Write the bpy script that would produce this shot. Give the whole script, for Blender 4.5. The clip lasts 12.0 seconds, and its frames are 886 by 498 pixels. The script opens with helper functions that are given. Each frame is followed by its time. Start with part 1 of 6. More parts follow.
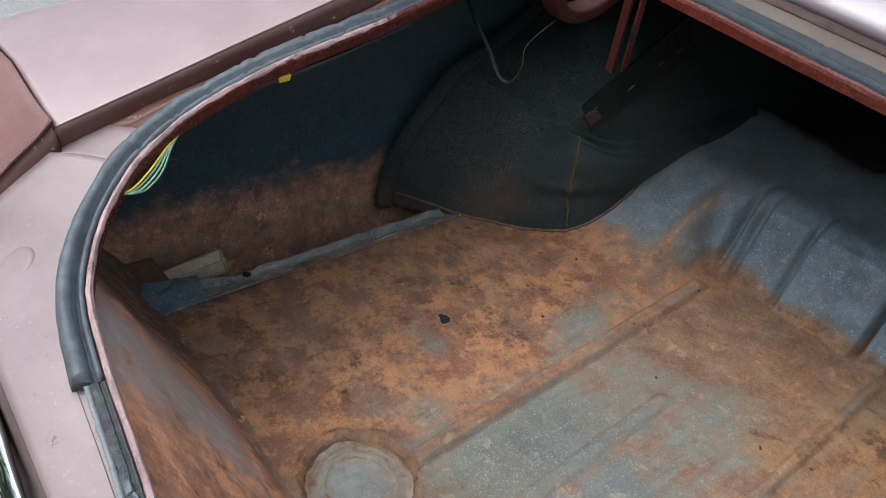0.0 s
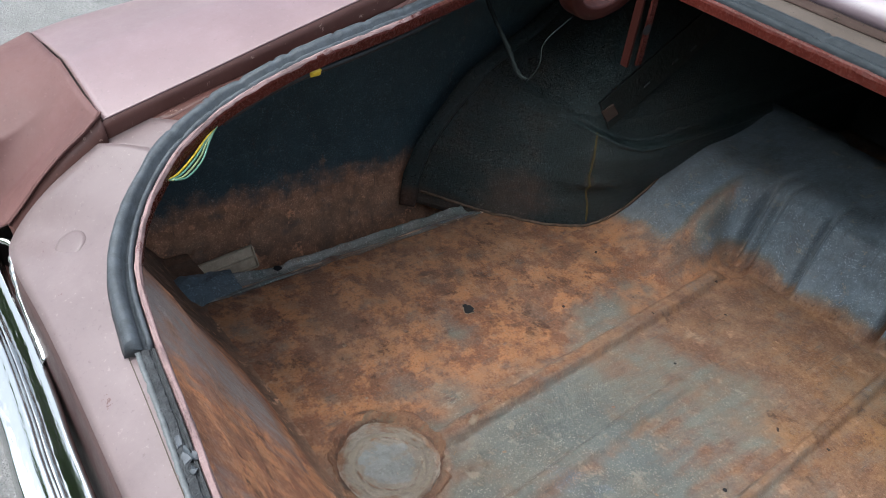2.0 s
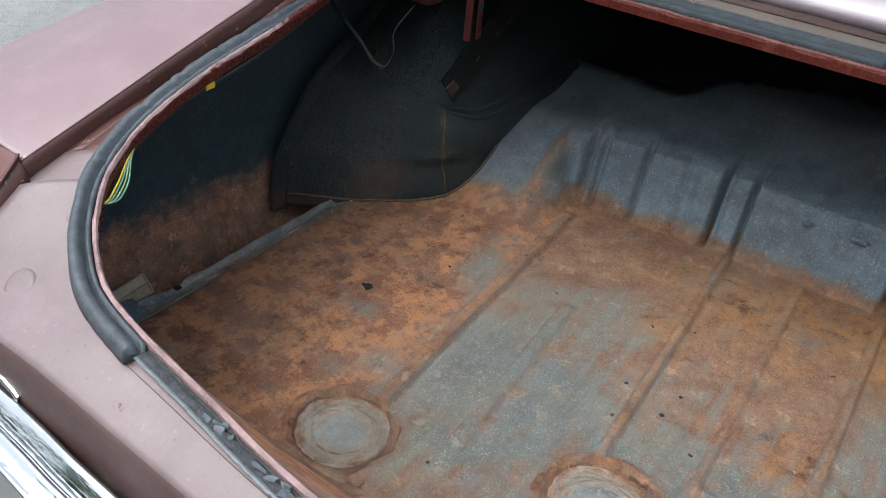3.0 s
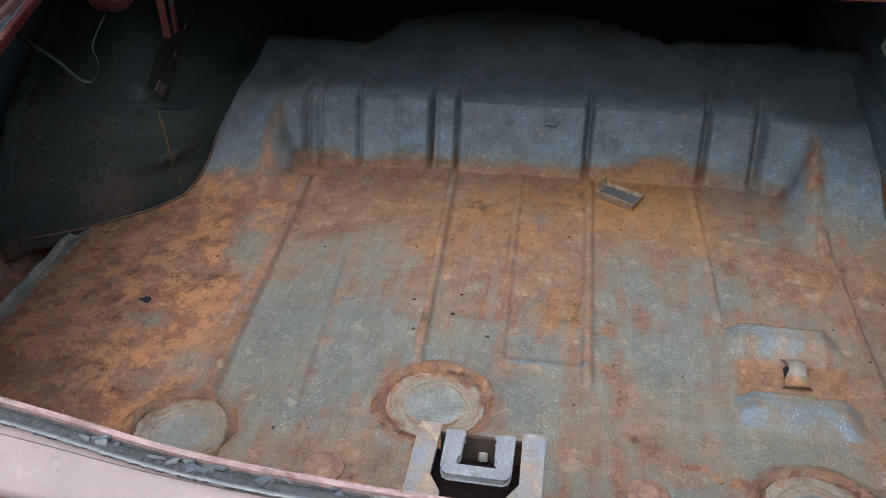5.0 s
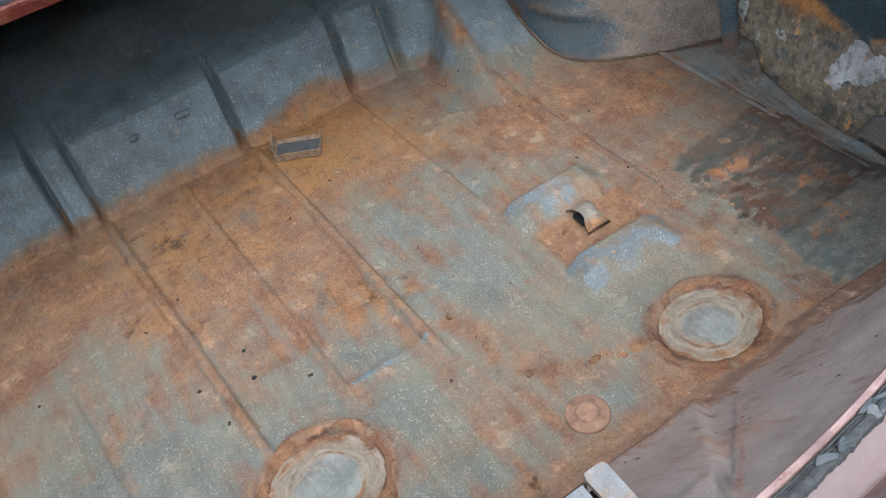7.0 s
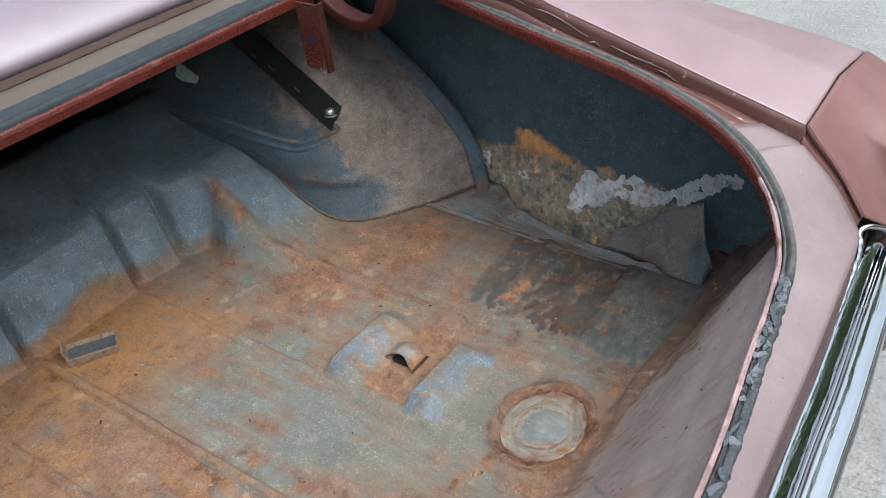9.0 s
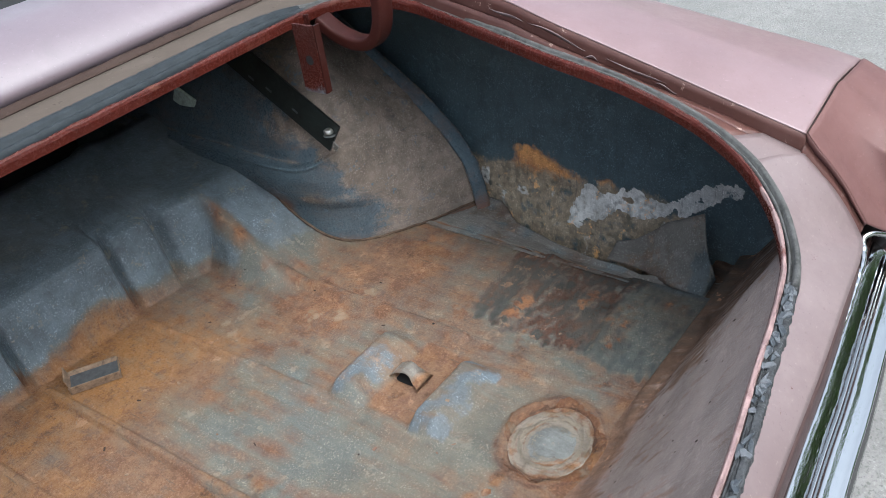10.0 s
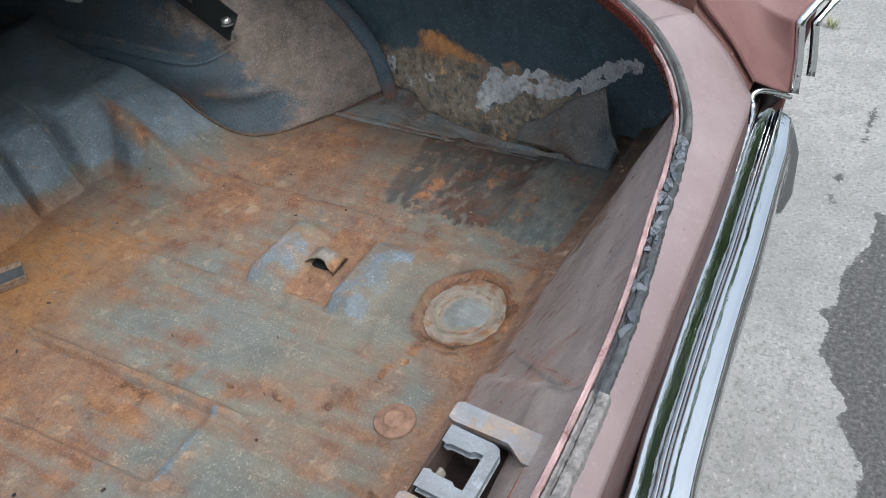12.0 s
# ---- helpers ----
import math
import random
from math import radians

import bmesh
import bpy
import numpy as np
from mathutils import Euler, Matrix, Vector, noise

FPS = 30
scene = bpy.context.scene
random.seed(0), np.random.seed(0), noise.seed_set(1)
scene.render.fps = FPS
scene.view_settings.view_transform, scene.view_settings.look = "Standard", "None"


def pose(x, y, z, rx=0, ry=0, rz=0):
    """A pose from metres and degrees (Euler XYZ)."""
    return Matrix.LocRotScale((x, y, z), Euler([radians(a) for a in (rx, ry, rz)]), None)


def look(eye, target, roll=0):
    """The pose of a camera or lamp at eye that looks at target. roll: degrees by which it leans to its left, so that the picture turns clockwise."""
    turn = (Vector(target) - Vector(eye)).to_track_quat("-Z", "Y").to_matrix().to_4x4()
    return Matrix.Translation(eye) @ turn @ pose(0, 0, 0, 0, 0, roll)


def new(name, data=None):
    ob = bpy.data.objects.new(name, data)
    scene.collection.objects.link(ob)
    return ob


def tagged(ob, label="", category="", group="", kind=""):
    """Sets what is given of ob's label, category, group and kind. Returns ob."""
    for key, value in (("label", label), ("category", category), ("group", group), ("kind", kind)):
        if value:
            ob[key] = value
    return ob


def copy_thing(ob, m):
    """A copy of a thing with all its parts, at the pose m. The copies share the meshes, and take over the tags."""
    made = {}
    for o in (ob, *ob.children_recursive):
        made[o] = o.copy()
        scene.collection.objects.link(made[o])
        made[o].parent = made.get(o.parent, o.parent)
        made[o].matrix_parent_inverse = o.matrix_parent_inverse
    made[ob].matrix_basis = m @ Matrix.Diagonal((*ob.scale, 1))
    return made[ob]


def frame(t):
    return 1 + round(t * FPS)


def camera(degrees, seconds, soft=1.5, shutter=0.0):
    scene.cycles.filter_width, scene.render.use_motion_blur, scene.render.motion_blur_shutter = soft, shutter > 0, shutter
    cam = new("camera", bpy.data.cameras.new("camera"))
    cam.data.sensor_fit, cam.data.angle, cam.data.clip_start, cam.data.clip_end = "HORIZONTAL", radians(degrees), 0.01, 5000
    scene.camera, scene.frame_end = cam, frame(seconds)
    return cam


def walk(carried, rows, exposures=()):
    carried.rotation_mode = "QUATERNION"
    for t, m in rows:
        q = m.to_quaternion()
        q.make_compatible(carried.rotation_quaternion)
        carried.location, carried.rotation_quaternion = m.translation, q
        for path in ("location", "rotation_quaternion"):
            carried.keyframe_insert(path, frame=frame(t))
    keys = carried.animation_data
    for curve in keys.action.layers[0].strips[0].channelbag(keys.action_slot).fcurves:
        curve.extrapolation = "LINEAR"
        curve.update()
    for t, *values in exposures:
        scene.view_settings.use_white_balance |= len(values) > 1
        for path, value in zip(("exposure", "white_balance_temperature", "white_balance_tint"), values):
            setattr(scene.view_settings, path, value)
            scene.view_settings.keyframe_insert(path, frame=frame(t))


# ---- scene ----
cam = camera(55.4, 12.0, 0.65)
PATH = [
    (0, (0.062, -0.444, 1.143), (-1.097, 0.656, -0.06), 10.1),
    (0.5, (0.074, -0.452, 1.144), (-1.117, 0.64, -0.034), 10.7),
    (1, (0.084, -0.465, 1.146), (-1.129, 0.606, -0.03), 10.2),
    (1.5, (0.09, -0.469, 1.143), (-1.122, 0.598, -0.037), 10.0),
    (2, (0.1, -0.476, 1.142), (-1.109, 0.594, -0.038), 8.3),
    (2.5, (0.107, -0.525, 1.148), (-1.052, 0.609, -0.023), 7.1),
    (3, (0.098, -0.627, 1.152), (-0.805, 0.762, 0.031), 5.3),
    (3.5, (0.08, -0.715, 1.155), (-0.512, 0.837, 0.04), 2.3),
    (3.7, (0.079, -0.724, 1.165), (-0.404, 0.865, 0.05), 1.9),
    (5.3, (0.065, -0.749, 1.168), (-0.163, 0.865, 0.009), 0.4),
    (5.5, (0.043, -0.756, 1.16), (-0.129, 0.847, -0.024), 0.9),
    (6, (0.012, -0.698, 1.152), (-0.063, 0.86, -0.1), -3.1),
    (6.5, (-0.037, -0.578, 1.157), (0.087, 0.878, -0.209), -10.6),
    (7, (-0.112, -0.504, 1.165), (0.478, 0.805, -0.228), -12.5),
    (7.5, (-0.205, -0.461, 1.185), (0.806, 0.669, -0.119), -8.6),
    (7.7, (-0.215, -0.455, 1.186), (0.895, 0.612, -0.09), -6.8),
    (9.5, (-0.229, -0.48, 1.189), (1.032, 0.584, 0.06), -7.4),
    (10, (-0.228, -0.471, 1.187), (1.041, 0.591, 0.063), -8.0),
    (10.5, (-0.226, -0.465, 1.187), (1.044, 0.596, 0.063), -7.4),
    (11, (-0.224, -0.47, 1.179), (1.038, 0.546, 0.005), -7.2),
    (11.5, (-0.234, -0.492, 1.161), (1.033, 0.41, -0.096), -7.7),
    (12, (-0.255, -0.498, 1.154), (1.005, 0.355, -0.144), -7.5),
]
walk(cam, [(t, look(eye, target, roll)) for t, eye, target, roll in PATH], [(0, 1.11, 5900, 5), (2.5, 1.07, 5900, 5), (3.5, 1.03, 5900, 5), (6.0, 1.03, 5900, 5), (7.2, 1.30, 5900, 5), (9.5, 1.25, 5900, 5), (12, 1.12, 5900, 5)])

# ---- world and light ----
world = bpy.data.worlds.new("world")
scene.world = world
world.use_nodes = True
wn = world.node_tree
sky = wn.nodes.new("ShaderNodeTexSky")
sky.sky_type = "NISHITA"
sky.sun_disc = False
sky.sun_elevation = radians(62)
sky.sun_rotation = radians(194)
sky.air_density = 1.0
sky.dust_density = 6.0
sky.ozone_density = 1.0
veil = wn.nodes.new("ShaderNodeHueSaturation")
veil.inputs["Saturation"].default_value = 0.45
wn.links.new(sky.outputs[0], veil.inputs["Color"])
wn.links.new(veil.outputs[0], wn.nodes["Background"].inputs[0])
wn.nodes["Background"].inputs[1].default_value = 0.15
sun_data = bpy.data.lights.new("sun", "SUN")
sun_data.energy = 1.0
sun_data.angle = radians(80)
sun_data.color = (1.0, 0.96, 0.9)
sun = new("sun", sun_data)
sun.matrix_world = look((-1.0, -4.0, 8.2), (0, 0, 0.5))


# ---- helpers of this scene ----
def clamp(v, a=0.0, b=1.0):
    return a if v < a else b if v > b else v


def sstep(a, b, v):
    t = clamp((v - a) / (b - a))
    return t * t * (3 - 2 * t)


def bump(v, c, w):
    return math.exp(-((v - c) / w) ** 2)


def lerp_at(v, xs, ys):
    return float(np.interp(v, xs, ys))


def nz(x, y, z=0.0, s=1.0, octaves=3):
    return noise.fractal(Vector((x * s, y * s, z * s)), 1.0, 2.0, octaves)


def catmull(pts, n, closed=False):
    """A smooth line through pts with n steps to each stretch."""
    out, m = [], len(pts)
    spans = m if closed else m - 1
    for i in range(spans):
        if closed:
            p = [Vector(pts[(i + k) % m]) for k in (-1, 0, 1, 2)]
        else:
            p = [Vector(pts[min(max(i + k, 0), m - 1)]) for k in (-1, 0, 1, 2)]
        for j in range(n):
            t = j / n
            out.append(0.5 * (2 * p[1] + (p[2] - p[0]) * t + (2 * p[0] - 5 * p[1] + 4 * p[2] - p[3]) * t * t
                              + (3 * p[1] - p[0] - 3 * p[2] + p[3]) * t ** 3))
    if not closed:
        out.append(Vector(pts[-1]))
    return out


def part(name, verts, faces, material, parent=None, label="", wear=None, smooth=True, thick=0.0, offset=-1.0):
    """One mesh object under a thing or a part. wear(x, y, z) gives three to five amounts of wear for the material."""
    me = bpy.data.meshes.new(name)
    me.from_pydata([tuple(v) for v in verts], [], faces)
    me.polygons.foreach_set("use_smooth", [smooth] * len(me.polygons))
    me.materials.append(material)
    if wear:
        at = me.color_attributes.new("wear", "FLOAT_COLOR", "POINT")
        cols, crusts, tones = [], [], []
        for v in verts:
            w_ = tuple(wear(v[0], v[1], v[2])) + (0.0, 0.0)
            cols.extend((*w_[:3], 1.0))
            crusts.append(w_[3])
            tones.append(w_[4])
        at.data.foreach_set("color", cols)
        me.attributes.new("crust", "FLOAT", "POINT").data.foreach_set("value", crusts)
        me.attributes.new("tone", "FLOAT", "POINT").data.foreach_set("value", tones)
    me.update()
    ob = new(name, me)
    if parent:
        ob.parent = parent
    if thick:
        so = ob.modifiers.new("thickness", "SOLIDIFY")
        so.thickness, so.offset = thick, offset
    return tagged(ob, label)


def bm_part(name, bm, material, parent=None, label="", smooth=False, at=None, wear=None):
    me = bpy.data.meshes.new(name)
    bmesh.ops.recalc_face_normals(bm, faces=bm.faces)
    bm.to_mesh(me)
    bm.free()
    me.polygons.foreach_set("use_smooth", [smooth] * len(me.polygons))
    me.materials.append(material)
    if wear:
        me.color_attributes.new("wear", "FLOAT_COLOR", "POINT").data.foreach_set("color", [*wear, 1.0] * len(me.vertices))
    ob = new(name, me)
    if parent:
        ob.parent = parent
    if at:
        ob.matrix_basis = at
    return tagged(ob, label)


def grid_faces(nu, nv, close_u=False, close_v=False):
    f = []
    for i in range(nu if close_u else nu - 1):
        for j in range(nv if close_v else nv - 1):
            a, b = i, (i + 1) % nu
            c, d = j, (j + 1) % nv
            f.append((a * nv + c, b * nv + c, b * nv + d, a * nv + d))
    return f


def surface(name, us, vs, fn, material, parent=None, label="", wear=None, thick=0.0, flip=False, smooth=True, offset=-1.0):
    verts = [fn(u, v) for u in us for v in vs]
    faces = grid_faces(len(us), len(vs))
    if flip:
        faces = [f[::-1] for f in faces]
    return part(name, verts, faces, material, parent, label, wear, smooth, thick, offset)


def loft(name, a, b, steps, material, parent=None, label="", wear=None, thick=0.0, flip=False, bulge=0.0, smooth=True):
    """A sheet between two lines of as many points."""
    verts = []
    for p, q in zip(a, b):
        for j in range(steps + 1):
            t = j / steps
            v = Vector(p).lerp(Vector(q), t)
            v.z += bulge * 4 * t * (1 - t)
            verts.append(v)
    faces = grid_faces(len(a), steps + 1)
    if flip:
        faces = [f[::-1] for f in faces]
    return part(name, verts, faces, material, parent, label, wear, smooth, thick)


def outward(path, closed=False):
    """Level normals to the right of the way along a line."""
    out, m = [], len(path)
    for i in range(m):
        a = path[i - 1] if (i or closed) else path[0]
        b = path[(i + 1) % m] if (i < m - 1 or closed) else path[-1]
        d = Vector((b[0] - a[0], b[1] - a[1], 0)).normalized()
        out.append(Vector((d.y, -d.x, 0)))
    return out


def sweep(name, path, profile, material, parent=None, label="", closed=False, shell=True, wear=None, change=None, smooth=True):
    """A profile of (outward, up) carried along a line. change(i, o, h) may bend single places."""
    ns = outward(path, closed)
    verts = []
    for i, (p, n) in enumerate(zip(path, ns)):
        for o, h in profile:
            if change:
                o, h = change(i, o, h)
            verts.append(Vector(p) + n * o + Vector((0, 0, h)))
    k = len(profile)
    faces = grid_faces(len(path), k, closed, shell)
    if shell and not closed:
        faces.append(tuple(range(k)))
        faces.append(tuple(reversed(range((len(path) - 1) * k, len(path) * k))))
    return part(name, verts, faces, material, parent, label, wear, smooth)


def tube(name, pts, r, material, parent=None, label="", n=8, twist=0.0, lobes=0):
    verts = []
    m = len(pts)
    for i in range(m):
        d = (Vector(pts[min(i + 1, m - 1)]) - Vector(pts[max(i - 1, 0)])).normalized()
        s = d.cross(Vector((0.31, 0.17, 0.93))).normalized()
        t = d.cross(s)
        for j in range(n):
            a = 2 * math.pi * j / n
            rr = r * (1 + (0.25 * math.cos(lobes * (a + twist * i)) if lobes else 0))
            verts.append(Vector(pts[i]) + s * (rr * math.cos(a)) + t * (rr * math.sin(a)))
    faces = grid_faces(m, n, False, True)
    faces.append(tuple(range(n)))
    faces.append(tuple(reversed(range((m - 1) * n, m * n))))
    return part(name, verts, faces, material, parent, label)


def lathe(name, profile, centre, material, parent=None, label="", n=40, sx=1.0, sy=1.0, wear=None, wobble=0.0):
    """A turned piece with an upright axis; profile of (radius, up), from the rim to the middle."""
    verts = []
    for r, h in profile:
        for j in range(n):
            a = 2 * math.pi * j / n
            k = 1 + wobble * nz(math.cos(a), math.sin(a), centre[0] * 7, 2.5)
            verts.append(Vector(centre) + Vector((r * k * sx * math.cos(a), r * k * sy * math.sin(a), h)))
    faces = [f[::-1] for f in grid_faces(len(profile), n, False, True)]
    faces.append(tuple(range((len(profile) - 1) * n, len(profile) * n)))
    return part(name, verts, faces, material, parent, label, wear)


def slab(size, bevel=0.002, segments=2):
    bm = bmesh.new()
    bmesh.ops.create_cube(bm, size=1.0)
    for v in bm.verts:
        v.co = Vector((v.co.x * size[0], v.co.y * size[1], v.co.z * size[2]))
    if bevel:
        bmesh.ops.bevel(bm, geom=list(bm.edges), offset=bevel, segments=segments, affect="EDGES", profile=0.5)
    return bm


# ---- materials ----
def principled(name):
    m = bpy.data.materials.new(name)
    m.use_nodes = True
    return m, m.node_tree, m.node_tree.nodes["Principled BSDF"]


def node(nt, kind, **values):
    n = nt.nodes.new(kind)
    for k, v in values.items():
        n.inputs[k].default_value = v
    return n


def noise_node(nt, scale, detail=6.0, rough=0.6, stretch=None):
    co = nt.nodes.new("ShaderNodeTexCoord")
    n = node(nt, "ShaderNodeTexNoise", Scale=scale, Detail=detail, Roughness=rough)
    if stretch:
        mp = nt.nodes.new("ShaderNodeMapping")
        mp.inputs["Scale"].default_value = stretch
        nt.links.new(co.outputs["Object"], mp.inputs[0])
        nt.links.new(mp.outputs[0], n.inputs["Vector"])
    else:
        nt.links.new(co.outputs["Object"], n.inputs["Vector"])
    return n


def remap(nt, src, a, b, c=0.0, d=1.0):
    n = nt.nodes.new("ShaderNodeMapRange")
    n.inputs[1].default_value, n.inputs[2].default_value = a, b
    n.inputs[3].default_value, n.inputs[4].default_value = c, d
    nt.links.new(src, n.inputs[0])
    return n.outputs[0]


def mix(nt, fac, a, b):
    n = nt.nodes.new("ShaderNodeMix")
    n.data_type = "RGBA"
    if isinstance(fac, float):
        n.inputs[0].default_value = fac
    else:
        nt.links.new(fac, n.inputs[0])
    for s, v in ((6, a), (7, b)):
        if isinstance(v, tuple):
            n.inputs[s].default_value = (*v, 1.0)
        else:
            nt.links.new(v, n.inputs[s])
    return n.outputs[2]


def calc(nt, op, a, b):
    n = nt.nodes.new("ShaderNodeMath")
    n.operation = op
    for s, v in ((0, a), (1, b)):
        if isinstance(v, float):
            n.inputs[s].default_value = v
        else:
            nt.links.new(v, n.inputs[s])
    return n.outputs[0]


def worn_metal(name, base, base2, rust, rust2, third, rough=0.55, speck=0.35, grain=1.0, ragged=0.55, coarse=14.0, soft=0.24, spec=0.4, along=(7.0, 1.0, 1.0), gold=0.5, dust=0.25):
    """Old coated sheet steel. Wear red: rust; green: darker, redder rust, also painted shade; blue: a third coat or
    deposit, also painted highlights; crust: pale mineral crust, below nought a dark film and painted shade; tone:
    golden rust, below nought lightened rust.
    """
    m, nt, p = principled(name)
    L = nt.links.new
    at = nt.nodes.new("ShaderNodeAttribute")
    at.attribute_name = "wear"
    sp = nt.nodes.new("ShaderNodeSeparateColor")
    L(at.outputs["Color"], sp.inputs[0])
    big = noise_node(nt, coarse, 10, 0.66)
    mid = noise_node(nt, 55.0, 9, 0.74)
    fine = noise_node(nt, 330.0, 5, 0.78)
    spang = noise_node(nt, 400.0, 3, 0.7)
    grit = noise_node(nt, 900.0, 2, 0.8)
    cloud = noise_node(nt, 6.0, 6, 0.6)
    tint = noise_node(nt, 22.0, 9, 0.72)
    hue = noise_node(nt, 9.0, 7, 0.65)
    streak = noise_node(nt, 13.0, 9, 0.75, along)
    jag = calc(nt, "ADD", calc(nt, "MULTIPLY", calc(nt, "SUBTRACT", big.outputs[0], 0.5), 1.2),
               calc(nt, "MULTIPLY", calc(nt, "SUBTRACT", mid.outputs[0], 0.5), 0.9))
    jag = calc(nt, "ADD", calc(nt, "MULTIPLY", jag, ragged * 1.6), calc(nt, "MULTIPLY", calc(nt, "SUBTRACT", fine.outputs[0], 0.5), 0.35))
    jag = calc(nt, "ADD", jag, calc(nt, "MULTIPLY", calc(nt, "SUBTRACT", streak.outputs[0], 0.5), 0.6))
    # coat: clouds, dark scuffs, streaks, clustered light flecks
    coat = mix(nt, remap(nt, cloud.outputs[0], 0.32, 0.68), base, base2)
    coat = mix(nt, remap(nt, tint.outputs[0], 0.46, 0.64, 0.0, 0.55), coat, tuple(0.55 * c for c in base))
    coat = mix(nt, remap(nt, streak.outputs[0], 0.52, 0.66, 0.0, 0.5), coat, tuple(0.6 * c for c in base2))
    coat = mix(nt, remap(nt, streak.outputs[0], 0.46, 0.34, 0.0, 0.45), coat, tuple(min(1.0, 1.35 * c + 0.01) for c in base2))
    coat = mix(nt, remap(nt, fine.outputs[0], 0.46, 0.38, 0.0, 0.34), coat, tuple(0.45 * c for c in base))
    cluster = remap(nt, mid.outputs[0], 0.44, 0.58, 0.25, 1.0)
    light = calc(nt, "MULTIPLY", remap(nt, spang.outputs[0], 0.56, 0.615, 0.0, speck), cluster)
    coat = mix(nt, light, coat, tuple(min(1.0, 2.6 * c + 0.06) for c in base2))
    crust_at = nt.nodes.new("ShaderNodeAttribute")
    crust_at.attribute_name = "crust"
    crust_in = crust_at.outputs["Fac"]
    tone_at = nt.nodes.new("ShaderNodeAttribute")
    tone_at.attribute_name = "tone"
    tone_in = tone_at.outputs["Fac"]
    # rust: brown to ochre to gold, with dark pits and pale flakes
    ochre = (min(1.0, 1.36 * rust[0] + 0.02), min(1.0, 1.16 * rust[1] + 0.012), 0.66 * rust[2])
    brown = (0.62 * rust[0], 0.54 * rust[1], 0.58 * rust[2])
    r_col = mix(nt, remap(nt, tint.outputs[0], 0.40, 0.60), brown, rust)
    r_col = mix(nt, calc(nt, "ADD", remap(nt, hue.outputs[0], 0.50, 0.66, 0.0, gold * 0.5), remap(nt, calc(nt, "ADD", tone_in, calc(nt, "SUBTRACT", hue.outputs[0], 0.5)), 0.1, 0.9)), r_col, ochre)
    r_col = mix(nt, remap(nt, tone_in, 0.0, -1.0), r_col, mix(nt, remap(nt, tint.outputs[0], 0.465, 0.535), (0.92 * rust[0], 0.72 * rust[1], 0.68 * rust[2]), (1.78 * rust[0], 1.44 * rust[1], 1.12 * rust[2])))
    r_col = mix(nt, remap(nt, streak.outputs[0], 0.53, 0.68, 0.0, 0.38), r_col, brown)
    r_col = mix(nt, remap(nt, mid.outputs[0], 0.46, 0.40, 0.0, 0.55), r_col, (0.55 * rust[0], 0.42 * rust[1], 0.5 * rust[2]))
    r_col = mix(nt, remap(nt, mid.outputs[0], 0.53, 0.60, 0.0, 0.32), r_col, tuple(min(1.0, 1.35 * c + d) for c, d in zip(rust, (0.02, 0.020, 0.015))))
    r_col = mix(nt, remap(nt, fine.outputs[0], 0.55, 0.64, 0.0, 0.6), r_col, tuple(0.42 * c for c in rust))
    r_col = mix(nt, remap(nt, fine.outputs[0], 0.45, 0.37, 0.0, 0.45), r_col, tuple(min(1.0, 1.5 * c + 0.03) for c in rust))
    r_mask = remap(nt, calc(nt, "ADD", sp.outputs[0], jag), 0.5 - soft, 0.5 + soft)
    d_mask = remap(nt, calc(nt, "ADD", sp.outputs[1], jag), 0.5 - min(soft, 0.40) * 0.7, 0.5 + min(soft, 0.40) * 0.7)
    t_mask = remap(nt, calc(nt, "ADD", sp.outputs[2], jag), 0.5 - min(soft, 0.34) * 0.45, 0.5 + min(soft, 0.34) * 0.45)
    p_mask = calc(nt, "MULTIPLY", remap(nt, calc(nt, "ADD", crust_in, calc(nt, "ADD", jag, calc(nt, "MULTIPLY", calc(nt, "SUBTRACT", fine.outputs[0], 0.5), 1.4))), 0.42, 0.66), remap(nt, crust_in, 0.05, 0.45, 0.0, 0.55))
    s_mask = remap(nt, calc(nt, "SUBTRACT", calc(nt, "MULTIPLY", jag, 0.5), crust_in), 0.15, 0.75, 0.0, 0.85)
    col = mix(nt, r_mask, coat, r_col)
    dark = mix(nt, remap(nt, mid.outputs[0], 0.38, 0.66), tuple(0.55 * c for c in rust2), rust2)
    dark = mix(nt, remap(nt, fine.outputs[0], 0.55, 0.68, 0.0, 0.6), dark, tuple(0.4 * c for c in rust2))
    dark = mix(nt, calc(nt, "MULTIPLY", light, 0.7), dark, tuple(min(1.0, 1.9 * c + 0.03) for c in rust2))
    col = mix(nt, d_mask, col, dark)
    t_col = mix(nt, remap(nt, tint.outputs[0], 0.40, 0.60), third, tuple(0.60 * c for c in third))
    t_col = mix(nt, remap(nt, streak.outputs[0], 0.52, 0.66, 0.0, 0.5), t_col, tuple(0.5 * c for c in third))
    t_col = mix(nt, light, t_col, tuple(min(1.0, 2.3 * c + 0.05) for c in third))
    col = mix(nt, t_mask, col, t_col)
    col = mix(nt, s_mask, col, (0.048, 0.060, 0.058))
    col = mix(nt, p_mask, col, mix(nt, remap(nt, mid.outputs[0], 0.4, 0.62), (0.34, 0.29, 0.22), (0.25, 0.20, 0.14)))
    col = mix(nt, remap(nt, cloud.outputs[0], 0.48, 0.66, 0.0, dust), col, (0.19, 0.150, 0.115))
    col = mix(nt, remap(nt, grit.outputs[0], 0.60, 0.72, 0.0, 0.45), col, (0.02, 0.016, 0.012))
    any_rust = calc(nt, "MAXIMUM", r_mask, d_mask)
    # scabs and scratches: dark broken islands, pale rubbed spots and thin lines
    scab = noise_node(nt, 34.0, 12, 0.78)
